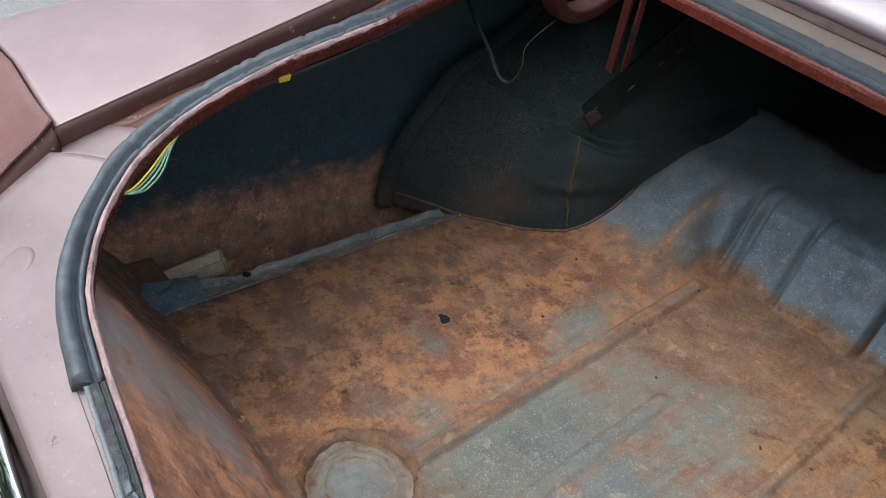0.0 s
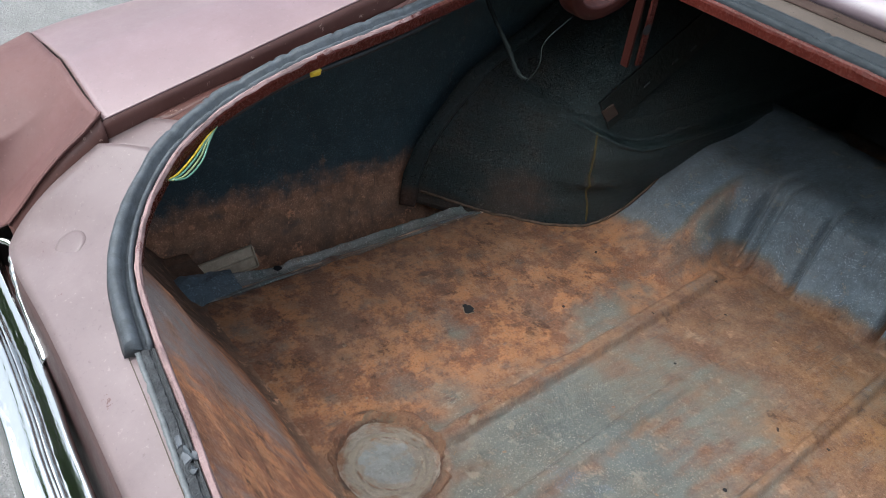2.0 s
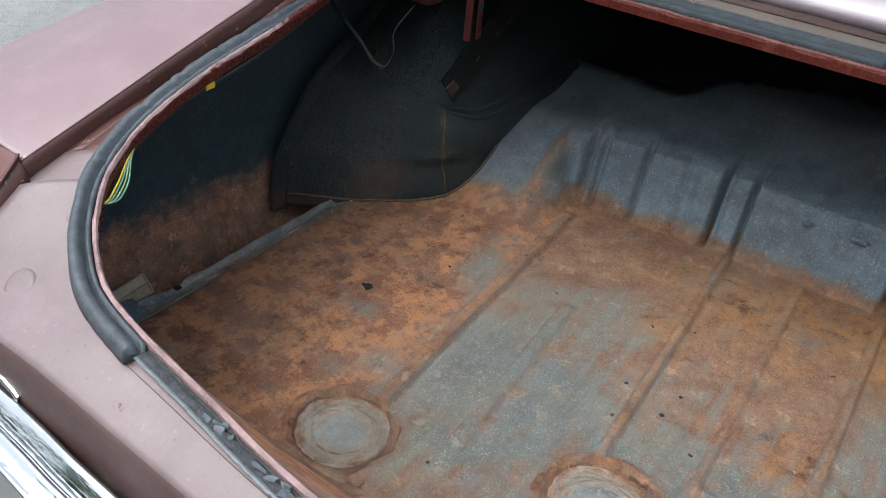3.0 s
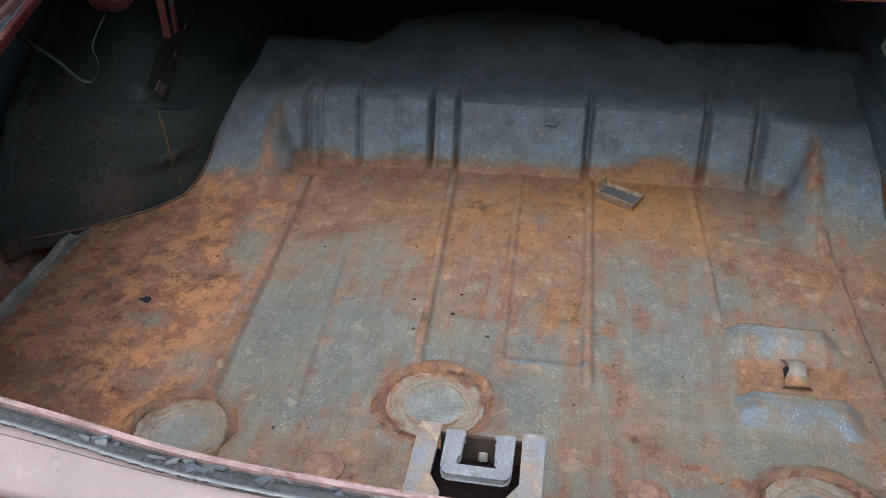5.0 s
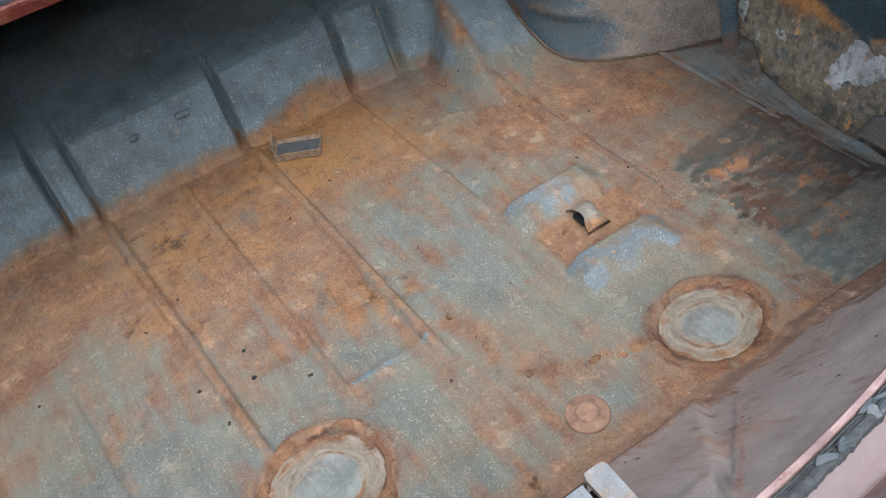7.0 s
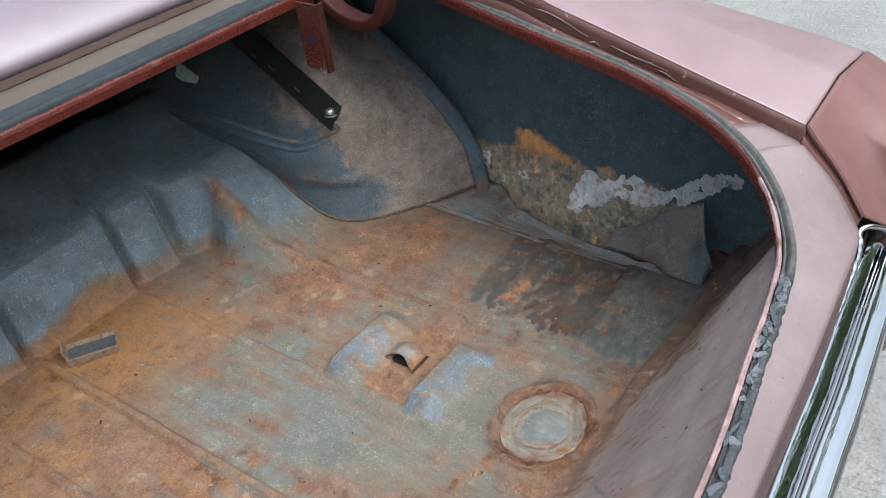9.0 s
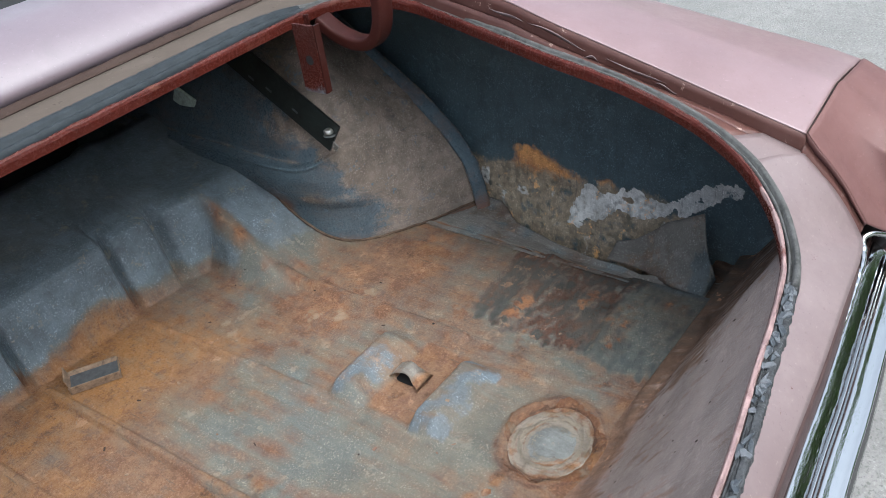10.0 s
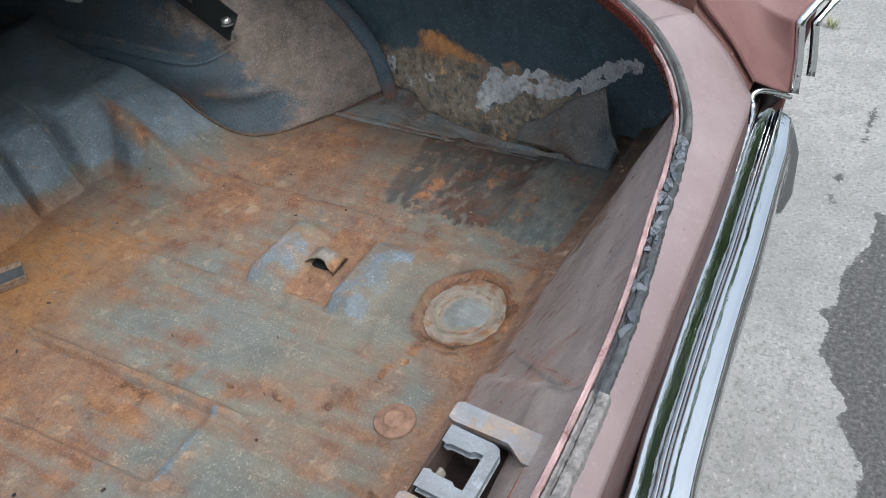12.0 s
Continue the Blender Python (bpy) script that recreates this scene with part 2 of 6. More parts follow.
    scabs = calc(nt, "MULTIPLY", remap(nt, scab.outputs[0], 0.555, 0.62), calc(nt, "MULTIPLY", remap(nt, hue.outputs[0], 0.44, 0.58, 0.15, 1.0), remap(nt, any_rust, 0.2, 0.8, 0.32, 0.85)))
    col = mix(nt, scabs, col, mix(nt, any_rust, tuple(0.5 * c for c in base), tuple(0.62 * c for c in rust2)))
    rub = calc(nt, "MULTIPLY", remap(nt, scab.outputs[0], 0.425, 0.395), remap(nt, tint.outputs[0], 0.45, 0.55, 0.2, 0.8))
    col = mix(nt, rub, col, mix(nt, any_rust, tuple(min(1.0, 1.5 * c + 0.02) for c in base2), tuple(min(1.0, 1.45 * c + 0.03) for c in rust)))
    scratch = noise_node(nt, 30.0, 6, 0.6, tuple(9.0 if a > 1.5 else 0.7 for a in along))
    col = mix(nt, remap(nt, scratch.outputs[0], 0.635, 0.66, 0.0, 0.35), col, tuple(0.5 * c for c in base))
    L(col, p.inputs["Base Color"])
    L(calc(nt, "ADD", calc(nt, "SUBTRACT", remap(nt, any_rust, 0, 1, rough, 0.85), calc(nt, "MULTIPLY", t_mask, 0.12)), remap(nt, fine.outputs[0], 0.3, 0.7, -0.16, 0.10)), p.inputs["Roughness"])
    p.inputs["Specular IOR Level"].default_value = spec
    bp = nt.nodes.new("ShaderNodeBump")
    bp.inputs["Strength"].default_value = 1.0
    bp.inputs["Distance"].default_value = 0.0028 * grain
    hgt = calc(nt, "ADD", calc(nt, "MULTIPLY", mid.outputs[0], 0.9), calc(nt, "MULTIPLY", fine.outputs[0], 0.55))
    hgt = calc(nt, "ADD", hgt, calc(nt, "MULTIPLY", any_rust, -0.15))
    hgt = calc(nt, "ADD", hgt, calc(nt, "MULTIPLY", p_mask, 0.3))
    hgt = calc(nt, "ADD", hgt, calc(nt, "MULTIPLY", scabs, -0.35))
    L(hgt, bp.inputs["Height"])
    L(bp.outputs[0], p.inputs["Normal"])
    return m


def paint(name, base, base2, rough=0.38, coat=1.0, dust=0.0, chips=(0.05, 0.02, 0.015), chip_at=0.70, spec=0.5, coat_rough=0.24):
    """Dull old car paint with chalking, fine scratches and a few chips."""
    m, nt, p = principled(name)
    L = nt.links.new
    big = noise_node(nt, 5.0, 6, 0.6)
    blot = noise_node(nt, 16.0, 8, 0.7)
    mid = noise_node(nt, 70.0, 8, 0.75)
    fine = noise_node(nt, 700.0, 2, 0.6)
    col = mix(nt, remap(nt, big.outputs[0], 0.35, 0.65), base, base2)
    col = mix(nt, remap(nt, blot.outputs[0], 0.50, 0.75, 0.0, 0.4), col, tuple(min(1.0, 1.3 * c + 0.02) for c in base2))
    col = mix(nt, remap(nt, blot.outputs[0], 0.45, 0.28, 0.0, 0.3), col, tuple(0.65 * c for c in base))
    col = mix(nt, remap(nt, mid.outputs[0], chip_at, chip_at + 0.02), col, chips)
    spot = noise_node(nt, 240.0, 4, 0.7)
    col = mix(nt, remap(nt, spot.outputs[0], 0.62, 0.70, 0.0, 0.5), col, tuple(0.55 * c for c in base))
    col = mix(nt, remap(nt, spot.outputs[0], 0.38, 0.30, 0.0, 0.4), col, tuple(min(1.0, 1.5 * c + 0.04) for c in base2))
    if dust:
        col = mix(nt, remap(nt, mid.outputs[0], 0.3, 0.7, dust * 0.4, dust), col, (0.22, 0.185, 0.155))
    L(col, p.inputs["Base Color"])
    L(remap(nt, mid.outputs[0], 0.3, 0.7, rough - 0.06, rough + 0.1), p.inputs["Roughness"])
    p.inputs["Specular IOR Level"].default_value = spec
    p.inputs["Coat Weight"].default_value = coat
    p.inputs["Coat Roughness"].default_value = coat_rough
    p.inputs["Coat IOR"].default_value = 1.8
    bp = nt.nodes.new("ShaderNodeBump")
    bp.inputs["Strength"].default_value = 0.3
    bp.inputs["Distance"].default_value = 0.0006
    L(calc(nt, "ADD", mid.outputs[0], calc(nt, "MULTIPLY", fine.outputs[0], 0.3)), bp.inputs["Height"])
    L(bp.outputs[0], p.inputs["Normal"])
    return m


def plain(name, base, rough=0.6, metal=0.0, vary=0.35, scale=60.0, bumpy=0.0006, spec=0.5):
    m, nt, p = principled(name)
    n = noise_node(nt, scale, 6, 0.65)
    n2 = noise_node(nt, scale * 6, 3, 0.6)
    col = mix(nt, remap(nt, n.outputs[0], 0.35, 0.68), base, tuple(c * (1 - vary) for c in base))
    col = mix(nt, remap(nt, n2.outputs[0], 0.58, 0.7, 0.0, 0.4), col, tuple(min(1, c * 1.5 + 0.01) for c in base))
    nt.links.new(col, p.inputs["Base Color"])
    nt.links.new(remap(nt, n.outputs[0], 0.3, 0.7, max(0.02, rough - 0.08), min(1.0, rough + 0.08)), p.inputs["Roughness"])
    p.inputs["Metallic"].default_value = metal
    p.inputs["Specular IOR Level"].default_value = spec
    if bumpy:
        bp = nt.nodes.new("ShaderNodeBump")
        bp.inputs["Strength"].default_value = 0.5
        bp.inputs["Distance"].default_value = bumpy
        nt.links.new(calc(nt, "ADD", n.outputs[0], calc(nt, "MULTIPLY", n2.outputs[0], 0.4)), bp.inputs["Height"])
        nt.links.new(bp.outputs[0], p.inputs["Normal"])
    return m


GREY, GREY2 = (0.116, 0.129, 0.126), (0.138, 0.128, 0.099)
BLUE = (0.138, 0.176, 0.206)
RUST, RUST2 = (0.202, 0.111, 0.062), (0.122, 0.056, 0.035)
MAT_FLOOR = worn_metal("floor_steel", GREY, GREY2, RUST, RUST2, BLUE, 0.5, 0.60, 1.2, 0.45, 12.0, 0.44, 0.4, (7.0, 1.0, 1.0), 0.5, 0.24)
MAT_REAR = worn_metal("rear_inner_steel", (0.355, 0.292, 0.270), (0.29, 0.238, 0.220), (0.44, 0.225, 0.125), (0.22, 0.13, 0.085), (0.40, 0.23, 0.18), 0.42, 0.35, 1.3, 0.20, 22.0, 0.40, 0.4, (4.0, 1.0, 1.0), 0.4, 0.1)
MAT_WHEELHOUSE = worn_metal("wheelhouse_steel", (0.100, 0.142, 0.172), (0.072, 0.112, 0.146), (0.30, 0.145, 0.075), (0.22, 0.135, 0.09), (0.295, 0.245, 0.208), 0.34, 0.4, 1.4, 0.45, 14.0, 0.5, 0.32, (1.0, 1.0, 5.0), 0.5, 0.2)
# left copy of the wheelhouse steel, the cavity's shade put into its colour
MAT_WHEELHOUSE_SHADED = worn_metal("shaded_teal_wheelhouse_steel", (0.017, 0.030, 0.030), (0.013, 0.025, 0.027), (0.105, 0.055, 0.034), (0.08, 0.05, 0.036), (0.064, 0.060, 0.050), 0.36, 0.8, 1.4, 0.35, 14.0, 0.32, 0.45, (1.0, 1.0, 5.0), 0.5, 0.1)
MAT_QUARTER = worn_metal("quarter_steel", (0.046, 0.084, 0.100), (0.036, 0.068, 0.084), (0.54, 0.26, 0.14), (0.50, 0.27, 0.165), (0.40, 0.41, 0.40), 0.42, 0.8, 1.2, 0.30, 20.0, 0.40, 0.4, (1.0, 2.0, 1.0), 0.6, 0.0)
MAT_SCRAPED = worn_metal("scraped_quarter_steel", (0.082, 0.124, 0.146), (0.064, 0.103, 0.127), (0.74, 0.38, 0.15), (0.43, 0.355, 0.265), (0.86, 0.87, 0.86), 0.42, 0.8, 1.2, 0.4, 20.0, 0.2, 0.4, (1.0, 4.0, 1.0), 0.8, 0.0)
# ledge steel twice: the left copy lightened in place of light missing there
MAT_LEDGE = worn_metal("ledge_steel", (0.29, 0.28, 0.255), (0.225, 0.23, 0.215), (0.66, 0.44, 0.30), (0.23, 0.145, 0.10), (0.16, 0.185, 0.175), 0.45, 0.9, 1.2, 0.5)
MAT_LEDGE_DARK = worn_metal("dark_ledge_steel", (0.215, 0.205, 0.190), (0.165, 0.165, 0.158), (0.32, 0.18, 0.10), (0.165, 0.122, 0.095), (0.150, 0.180, 0.195), 0.5, 0.7, 1.4, 0.6)
MAT_FLAP = worn_metal("crumpled_steel", (0.15, 0.20, 0.235), (0.11, 0.15, 0.18), (0.26, 0.15, 0.09), (0.12, 0.07, 0.05), (0.24, 0.25, 0.25), 0.45, 0.9, 2.0, 0.5, 40.0)
MAT_PLUG = worn_metal("plug_steel", (0.33, 0.285, 0.235), (0.255, 0.215, 0.175), (0.25, 0.135, 0.072), (0.14, 0.068, 0.042), (0.27, 0.285, 0.28), 0.6, 0.2, 2.2, 0.6, 40.0)
MAT_CRUST = worn_metal("flaking_rust", (0.215, 0.150, 0.098), (0.165, 0.11, 0.070), (0.240, 0.122, 0.064), (0.135, 0.066, 0.040), (0.20, 0.20, 0.18), 0.75, 0.4, 2.4, 0.6, 40.0)
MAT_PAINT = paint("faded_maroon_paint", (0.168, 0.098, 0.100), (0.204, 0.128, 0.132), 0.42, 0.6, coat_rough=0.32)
# the fender's maroon again, with the cap's shade put into the colour
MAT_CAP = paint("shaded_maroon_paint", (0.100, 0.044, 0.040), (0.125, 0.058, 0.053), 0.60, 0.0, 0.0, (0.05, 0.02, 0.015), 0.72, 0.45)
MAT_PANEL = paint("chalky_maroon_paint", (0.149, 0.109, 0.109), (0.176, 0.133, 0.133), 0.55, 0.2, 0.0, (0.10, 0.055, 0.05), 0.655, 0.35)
MAT_DARKPAINT = paint("dark_maroon_paint", (0.115, 0.048, 0.040), (0.150, 0.066, 0.055), 0.45, 0.2, 0.12, (0.38, 0.26, 0.22), 0.63)
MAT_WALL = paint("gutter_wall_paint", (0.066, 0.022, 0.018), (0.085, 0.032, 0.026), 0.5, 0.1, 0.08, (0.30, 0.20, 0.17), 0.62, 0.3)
MAT_GUTTER = paint("dusty_red_paint", (0.088, 0.034, 0.028), (0.110, 0.048, 0.041), 0.5, 0.15, 0.08, (0.05, 0.03, 0.025), 0.64, 0.3)
# darker, browner maroon than the tail panel, for the face below the crease
MAT_FACE = paint("brown_maroon_face", (0.052, 0.028, 0.026), (0.064, 0.036, 0.034), 0.5, 0.1, 0.0, (0.03, 0.02, 0.018), 0.68, 0.25)
# body maroon with the lilac of reflected sky mixed into its base
MAT_FILLER = paint("sky_tinted_maroon_paint", (0.150, 0.112, 0.128), (0.168, 0.128, 0.146), 0.45, 0.8, 0.0, (0.05, 0.02, 0.015), 0.76, 0.5, 0.34)
MAT_DUSTY = paint("dusty_gutter_paint", (0.055, 0.043, 0.035), (0.078, 0.062, 0.052), 0.9, 0.0, 0.14, (0.02, 0.014, 0.01), 0.62, 0.15)
MAT_SEAM = paint("old_brown_sealer", (0.030, 0.018, 0.015), (0.045, 0.028, 0.023), 0.8, 0.0, 0.05, (0.012, 0.008, 0.006), 0.6, 0.15)
MAT_FLANGE = worn_metal("flange_paint", (0.086, 0.016, 0.011), (0.064, 0.013, 0.009), (0.14, 0.055, 0.030), (0.05, 0.018, 0.012), (0.33, 0.222, 0.215), 0.28, 0.03, 0.5, 0.5, 30.0, 0.16, 0.25, (1.0, 1.0, 1.0), 0.2, 0.0)
MAT_RUBBER = plain("weathered_rubber", (0.056, 0.066, 0.077), 0.58, 0, 0.5, 90.0, 0.0014)
MAT_RUBBER_FRONT = plain("dark_flat_rubber", (0.026, 0.032, 0.037), 0.7, 0, 0.35, 90.0, 0.0012, 0.22)
MAT_RUBBER_WORN = plain("worn_grey_rubber", (0.092, 0.092, 0.090), 0.8, 0, 0.55, 110.0, 0.0024, 0.25)
MAT_RUBBER_DARK = plain("torn_rubber_foam", (0.048, 0.051, 0.055), 0.9, 0, 0.6, 120.0, 0.003)
MAT_RUBBER_BLUE = plain("rubber_skin", (0.105, 0.113, 0.125), 0.6, 0, 0.4, 140.0, 0.001)
MAT_REMNANT = plain("crusted_foam", (0.185, 0.170, 0.162), 0.9, 0, 0.6, 110.0, 0.003)
MAT_LATCH = worn_metal("primed_steel", (0.175, 0.188, 0.205), (0.15, 0.163, 0.18), (0.24, 0.155, 0.09), (0.16, 0.08, 0.05), (0.34, 0.27, 0.18), 0.42, 0.2, 0.7, 0.6, 40.0, 0.2)
MAT_BLACK = plain("dark_gap", (0.006, 0.006, 0.007), 0.9, 0, 0.3, 20.0, 0)
MAT_UNDER = plain("undercoat_black", (0.013, 0.013, 0.014), 0.85, 0, 0.4, 40.0, 0.001)
MAT_TAN = plain("tan_plastic", (0.46, 0.375, 0.27), 0.55, 0, 0.3, 80.0, 0.0005)
MAT_CORD = plain("grey_cord", (0.017, 0.022, 0.021), 0.9, 0, 0.5, 300.0, 0.0008, 0.15)
MAT_YELLOW = plain("yellow_plastic", (0.75, 0.50, 0.03), 0.5, 0, 0.2)
MAT_GREEN = plain("green_wire", (0.10, 0.24, 0.17), 0.5, 0, 0.2)
MAT_PALEGREEN = plain("pale_green_wire", (0.24, 0.30, 0.14), 0.5, 0, 0.2)
MAT_BRACKET = worn_metal("bracket_paint", (0.060, 0.014, 0.010), (0.042, 0.011, 0.009), (0.13, 0.05, 0.03), (0.028, 0.012, 0.010), (0.13, 0.14, 0.16), 0.30, 0.1, 0.6, 0.4, 40.0, 0.2, 0.2, (1.0, 1.0, 1.0), 0.2, 0.05)
MAT_HINGE = paint("hinge_gloss_paint", (0.038, 0.010, 0.008), (0.028, 0.008, 0.006), 0.45, 0.03, 0.0, (0.16, 0.12, 0.10), 0.66, 0.12, 0.3)
MAT_STRAP = plain("black_painted_strap", (0.016, 0.018, 0.020), 0.55, 0.0, 0.4, 60.0, 0.0006)
MAT_BRACE = plain("black_green_brace", (0.014, 0.018, 0.017), 0.40, 0.0, 0.7, 22.0, 0.004)
MAT_BOLT = plain("bright_bolt", (0.55, 0.54, 0.52), 0.35, 0.8, 0.3, 200.0, 0.0004)
MAT_RUSTY = plain("rusty_steel", (0.225, 0.130, 0.088), 0.85, 0.0, 0.5, 90.0, 0.0015)
MAT_GALV = plain("dull_galvanised", (0.14, 0.15, 0.155), 0.5, 0.3, 0.35, 120.0, 0.0006)
MAT_BEAD = plain("old_sealer_bead", (0.12, 0.075, 0.05), 0.85, 0, 0.6, 120.0, 0.002)
MAT_REDWALL = plain("rusty_red_steel", (0.17, 0.075, 0.055), 0.7, 0, 0.6, 60.0, 0.001)
# near black: the shade inside the latch box is in this colour
MAT_RECESS = plain("shaded_rusty_recess", (0.012, 0.006, 0.005), 0.9, 0, 0.6, 60.0, 0.002, 0.2)
MAT_BOARD = plain("grey_primer_sheet", (0.42, 0.44, 0.42), 0.8, 0, 0.4, 12.0, 0.001)
MAT_PIT = plain("dark_pit", (0.035, 0.020, 0.014), 0.9, 0, 0.4, 90.0, 0)
MAT_CLIPBASE = plain("dark_galvanised", (0.085, 0.092, 0.10), 0.5, 0.2, 0.4, 120.0, 0.001)
MAT_CLIPEDGE = plain("rust_edged_steel", (0.27, 0.185, 0.125), 0.8, 0.0, 0.6, 110.0, 0.0015)
MAT_LOOP = worn_metal("dusty_bare_steel", (0.22, 0.20, 0.175), (0.17, 0.155, 0.135), (0.225, 0.118, 0.060), (0.13, 0.06, 0.035), (0.24, 0.235, 0.22), 0.6, 0.3, 1.0, 0.5, 40.0)
MAT_TYRE = plain("tyre_rubber", (0.02, 0.02, 0.02), 0.85)
MAT_LAMP = plain("tail_lamp_red", (0.012, 0.005, 0.005), 0.5, 0, 0.1, 20.0, 0)

m, nt, p = principled("chrome")
n = noise_node(nt, 40.0, 6, 0.6)
nt.links.new(remap(nt, n.outputs[0], 0.4, 0.75, 0.03, 0.16), p.inputs["Roughness"])
p.inputs["Base Color"].default_value = (0.54, 0.55, 0.55, 1)
p.inputs["Metallic"].default_value = 1.0
dent = noise_node(nt, 22.0, 4, 0.6, (0.3, 1.0, 2.2))
bp = nt.nodes.new("ShaderNodeBump")
bp.inputs["Strength"].default_value = 0.40
bp.inputs["Distance"].default_value = 0.004
nt.links.new(dent.outputs[0], bp.inputs["Height"])
nt.links.new(bp.outputs[0], p.inputs["Normal"])
MAT_CHROME = m

# pale worn concrete-grey asphalt, with cracks and a darker tar patch
m, nt, p = principled("worn_asphalt")
L = nt.links.new
big = noise_node(nt, 1.6, 5, 0.6)
mid = noise_node(nt, 18.0, 8, 0.7)
fine = noise_node(nt, 115.0, 5, 0.75)
vo = nt.nodes.new("ShaderNodeTexVoronoi")
vo.inputs["Scale"].default_value = 220.0
co = nt.nodes.new("ShaderNodeTexCoord")
L(co.outputs["Object"], vo.inputs["Vector"])
col = mix(nt, remap(nt, big.outputs[0], 0.40, 0.60), (0.185, 0.182, 0.174), (0.236, 0.231, 0.221))
col = mix(nt, remap(nt, mid.outputs[0], 0.48, 0.62, 0.0, 0.7), col, (0.165, 0.161, 0.153))
col = mix(nt, remap(nt, fine.outputs[0], 0.53, 0.61, 0.0, 0.8), col, (0.12, 0.117, 0.112))
col = mix(nt, remap(nt, fine.outputs[0], 0.42, 0.34, 0.0, 0.6), col, (0.40, 0.39, 0.375))
at = nt.nodes.new("ShaderNodeAttribute")
at.attribute_name = "wear"
sp = nt.nodes.new("ShaderNodeSeparateColor")
L(at.outputs["Color"], sp.inputs[0])
jag = calc(nt, "ADD", calc(nt, "MULTIPLY", calc(nt, "SUBTRACT", mid.outputs[0], 0.5), 1.6), calc(nt, "MULTIPLY", calc(nt, "SUBTRACT", fine.outputs[0], 0.5), 0.8))
tar = remap(nt, calc(nt, "ADD", sp.outputs[0], jag), 0.45, 0.56)
tar_col = mix(nt, remap(nt, fine.outputs[0], 0.42, 0.60), (0.040, 0.039, 0.039), (0.085, 0.083, 0.080))
tar_col = mix(nt, remap(nt, fine.outputs[0], 0.63, 0.67, 0.0, 0.7), tar_col, (0.28, 0.27, 0.25))
col = mix(nt, tar, col, tar_col)
L(col, p.inputs["Base Color"])
p.inputs["Roughness"].default_value = 0.9
bp = nt.nodes.new("ShaderNodeBump")
bp.inputs["Strength"].default_value = 0.8
bp.inputs["Distance"].default_value = 0.004
L(calc(nt, "ADD", fine.outputs[0], calc(nt, "MULTIPLY", vo.outputs["Distance"], 0.6)), bp.inputs["Height"])
L(bp.outputs[0], p.inputs["Normal"])
MAT_ASPHALT = m

# ---- ground ----
FLOOR = 0.42          # height of the boot floor
gx = sorted({-300.0, -60.0, -15.0, -6.0, -3.0, 6.0, 15.0, 60.0, 300.0} | {round(-2.0 + 0.025 * i, 3) for i in range(180)})
gy = sorted({-300.0, -60.0, -15.0, -6.0, 6.0, 15.0, 60.0, 300.0} | {round(-1.5 + 0.025 * i, 3) for i in range(120)})


def tar_patch(x, y, z):
    edge = lerp_at(x, [.60, .72, .80, .86, .91, .98, 1.10, 1.25, 1.5], [-.60, -.56, -.53, -.50, -.474, -.482, -.49, -.52, -.56]) + .02 * nz(x, y, 0, 16.0)
    a = sstep(edge + .012, edge - .012, y) * sstep(-1.42, -1.32, y + .30 * nz(x, 5, 0, 2.5) - .25 * bump(x, 2.1, .4)) * sstep(.45, .6, x + .2 * sstep(-.7, -1.2, y)) * sstep(2.3, 2.15, x + .30 * nz(y, 9, 0, 2.5))
    crack = bump(y, -.42 - .10 * (x - 1.35) + .02 * nz(x, 3, 0, 9.0), .012) * sstep(1.22, 1.28, x) * sstep(2.2, 1.8, x)
    return (clamp(max(a, 0.6 * crack)), 0, 0)


tagged(surface("ground", gx, gy, lambda u, v: (u, v, 0.004 * nz(u, v, 0, 4.0) if abs(u) < 5 and abs(v) < 5 else 0.0), MAT_ASPHALT, None,
               "pale grey worn asphalt with cracks and a dark tar patch", tar_patch), kind="structure", category="ground")

# ---- the car ----
car = tagged(new("car"), "faded maroon old saloon car, boot open and empty, rusty boot floor", "car")

# rim of the boot opening, right half from the middle of the tail to the middle of the front edge
HALF = [(0, -.361, .692), (.11, -.358, .693), (.20, -.351, .694), (.29, -.339, .699), (.375, -.328, .704), (.43, -.317, .711),
        (.465, -.300, .723), (.495, -.277, .736), (.525, -.240, .753), (.545, -.188, .773), (.551, -.13, .792), (.553, -.08, .805),
        (.562, 0, .816), (.578, .08, .825), (.597, .16, .832), (.605, .22, .840), (.595, .275, .846), (.56, .31, .849),
        (.50, .322, .850), (.30, .322, .850), (0, .322, .850)]
STEPS = 8
RIM = catmull(HALF + [(-x, y, z) for x, y, z in HALF[-2:0:-1]], STEPS, True)
NRIM = len(RIM)
MIDF = (len(HALF) - 1) * STEPS       # index of the middle of the front edge


def rim_z(y):
    return lerp_at(y, [-.37, -.34, -.318, -.294, -.2, -.09, .1, .36], [.690, .697, .71, .727, .770, .805, .828, .850])


def flange_wear(x, y, z):
    top = z - rim_z(y)
    pale = (0.8 if x < 0 else .62) * sstep(.12 if x < 0 else -.20, -.02 if x < 0 else -.28, y) if top > -0.0028 else 0.0
    rear = sstep(-0.30, -0.34, y)
    chip = .22 * nz(x, y, z, 60)
    return (0.10 + 0.35 * nz(x, y, z, 18) + 0.08 * sstep(0.2, 0.3, y), 0.15 + 0.15 * rear + .3 * nz(x, y, z + 2, 30), chip + pale + 0.35 * rear - .10 * sstep(-.1, .1, y))


RIM_FINE = catmull(HALF + [(-x, y, z) for x, y, z in HALF[-2:0:-1]], 30, True)


def flange_change(i, o, h):
    w = nz(RIM_FINE[i].x, RIM_FINE[i].y, o * 20, 45.0)
    return o + .0006 * w, h + .0009 * w * (h > -.005)


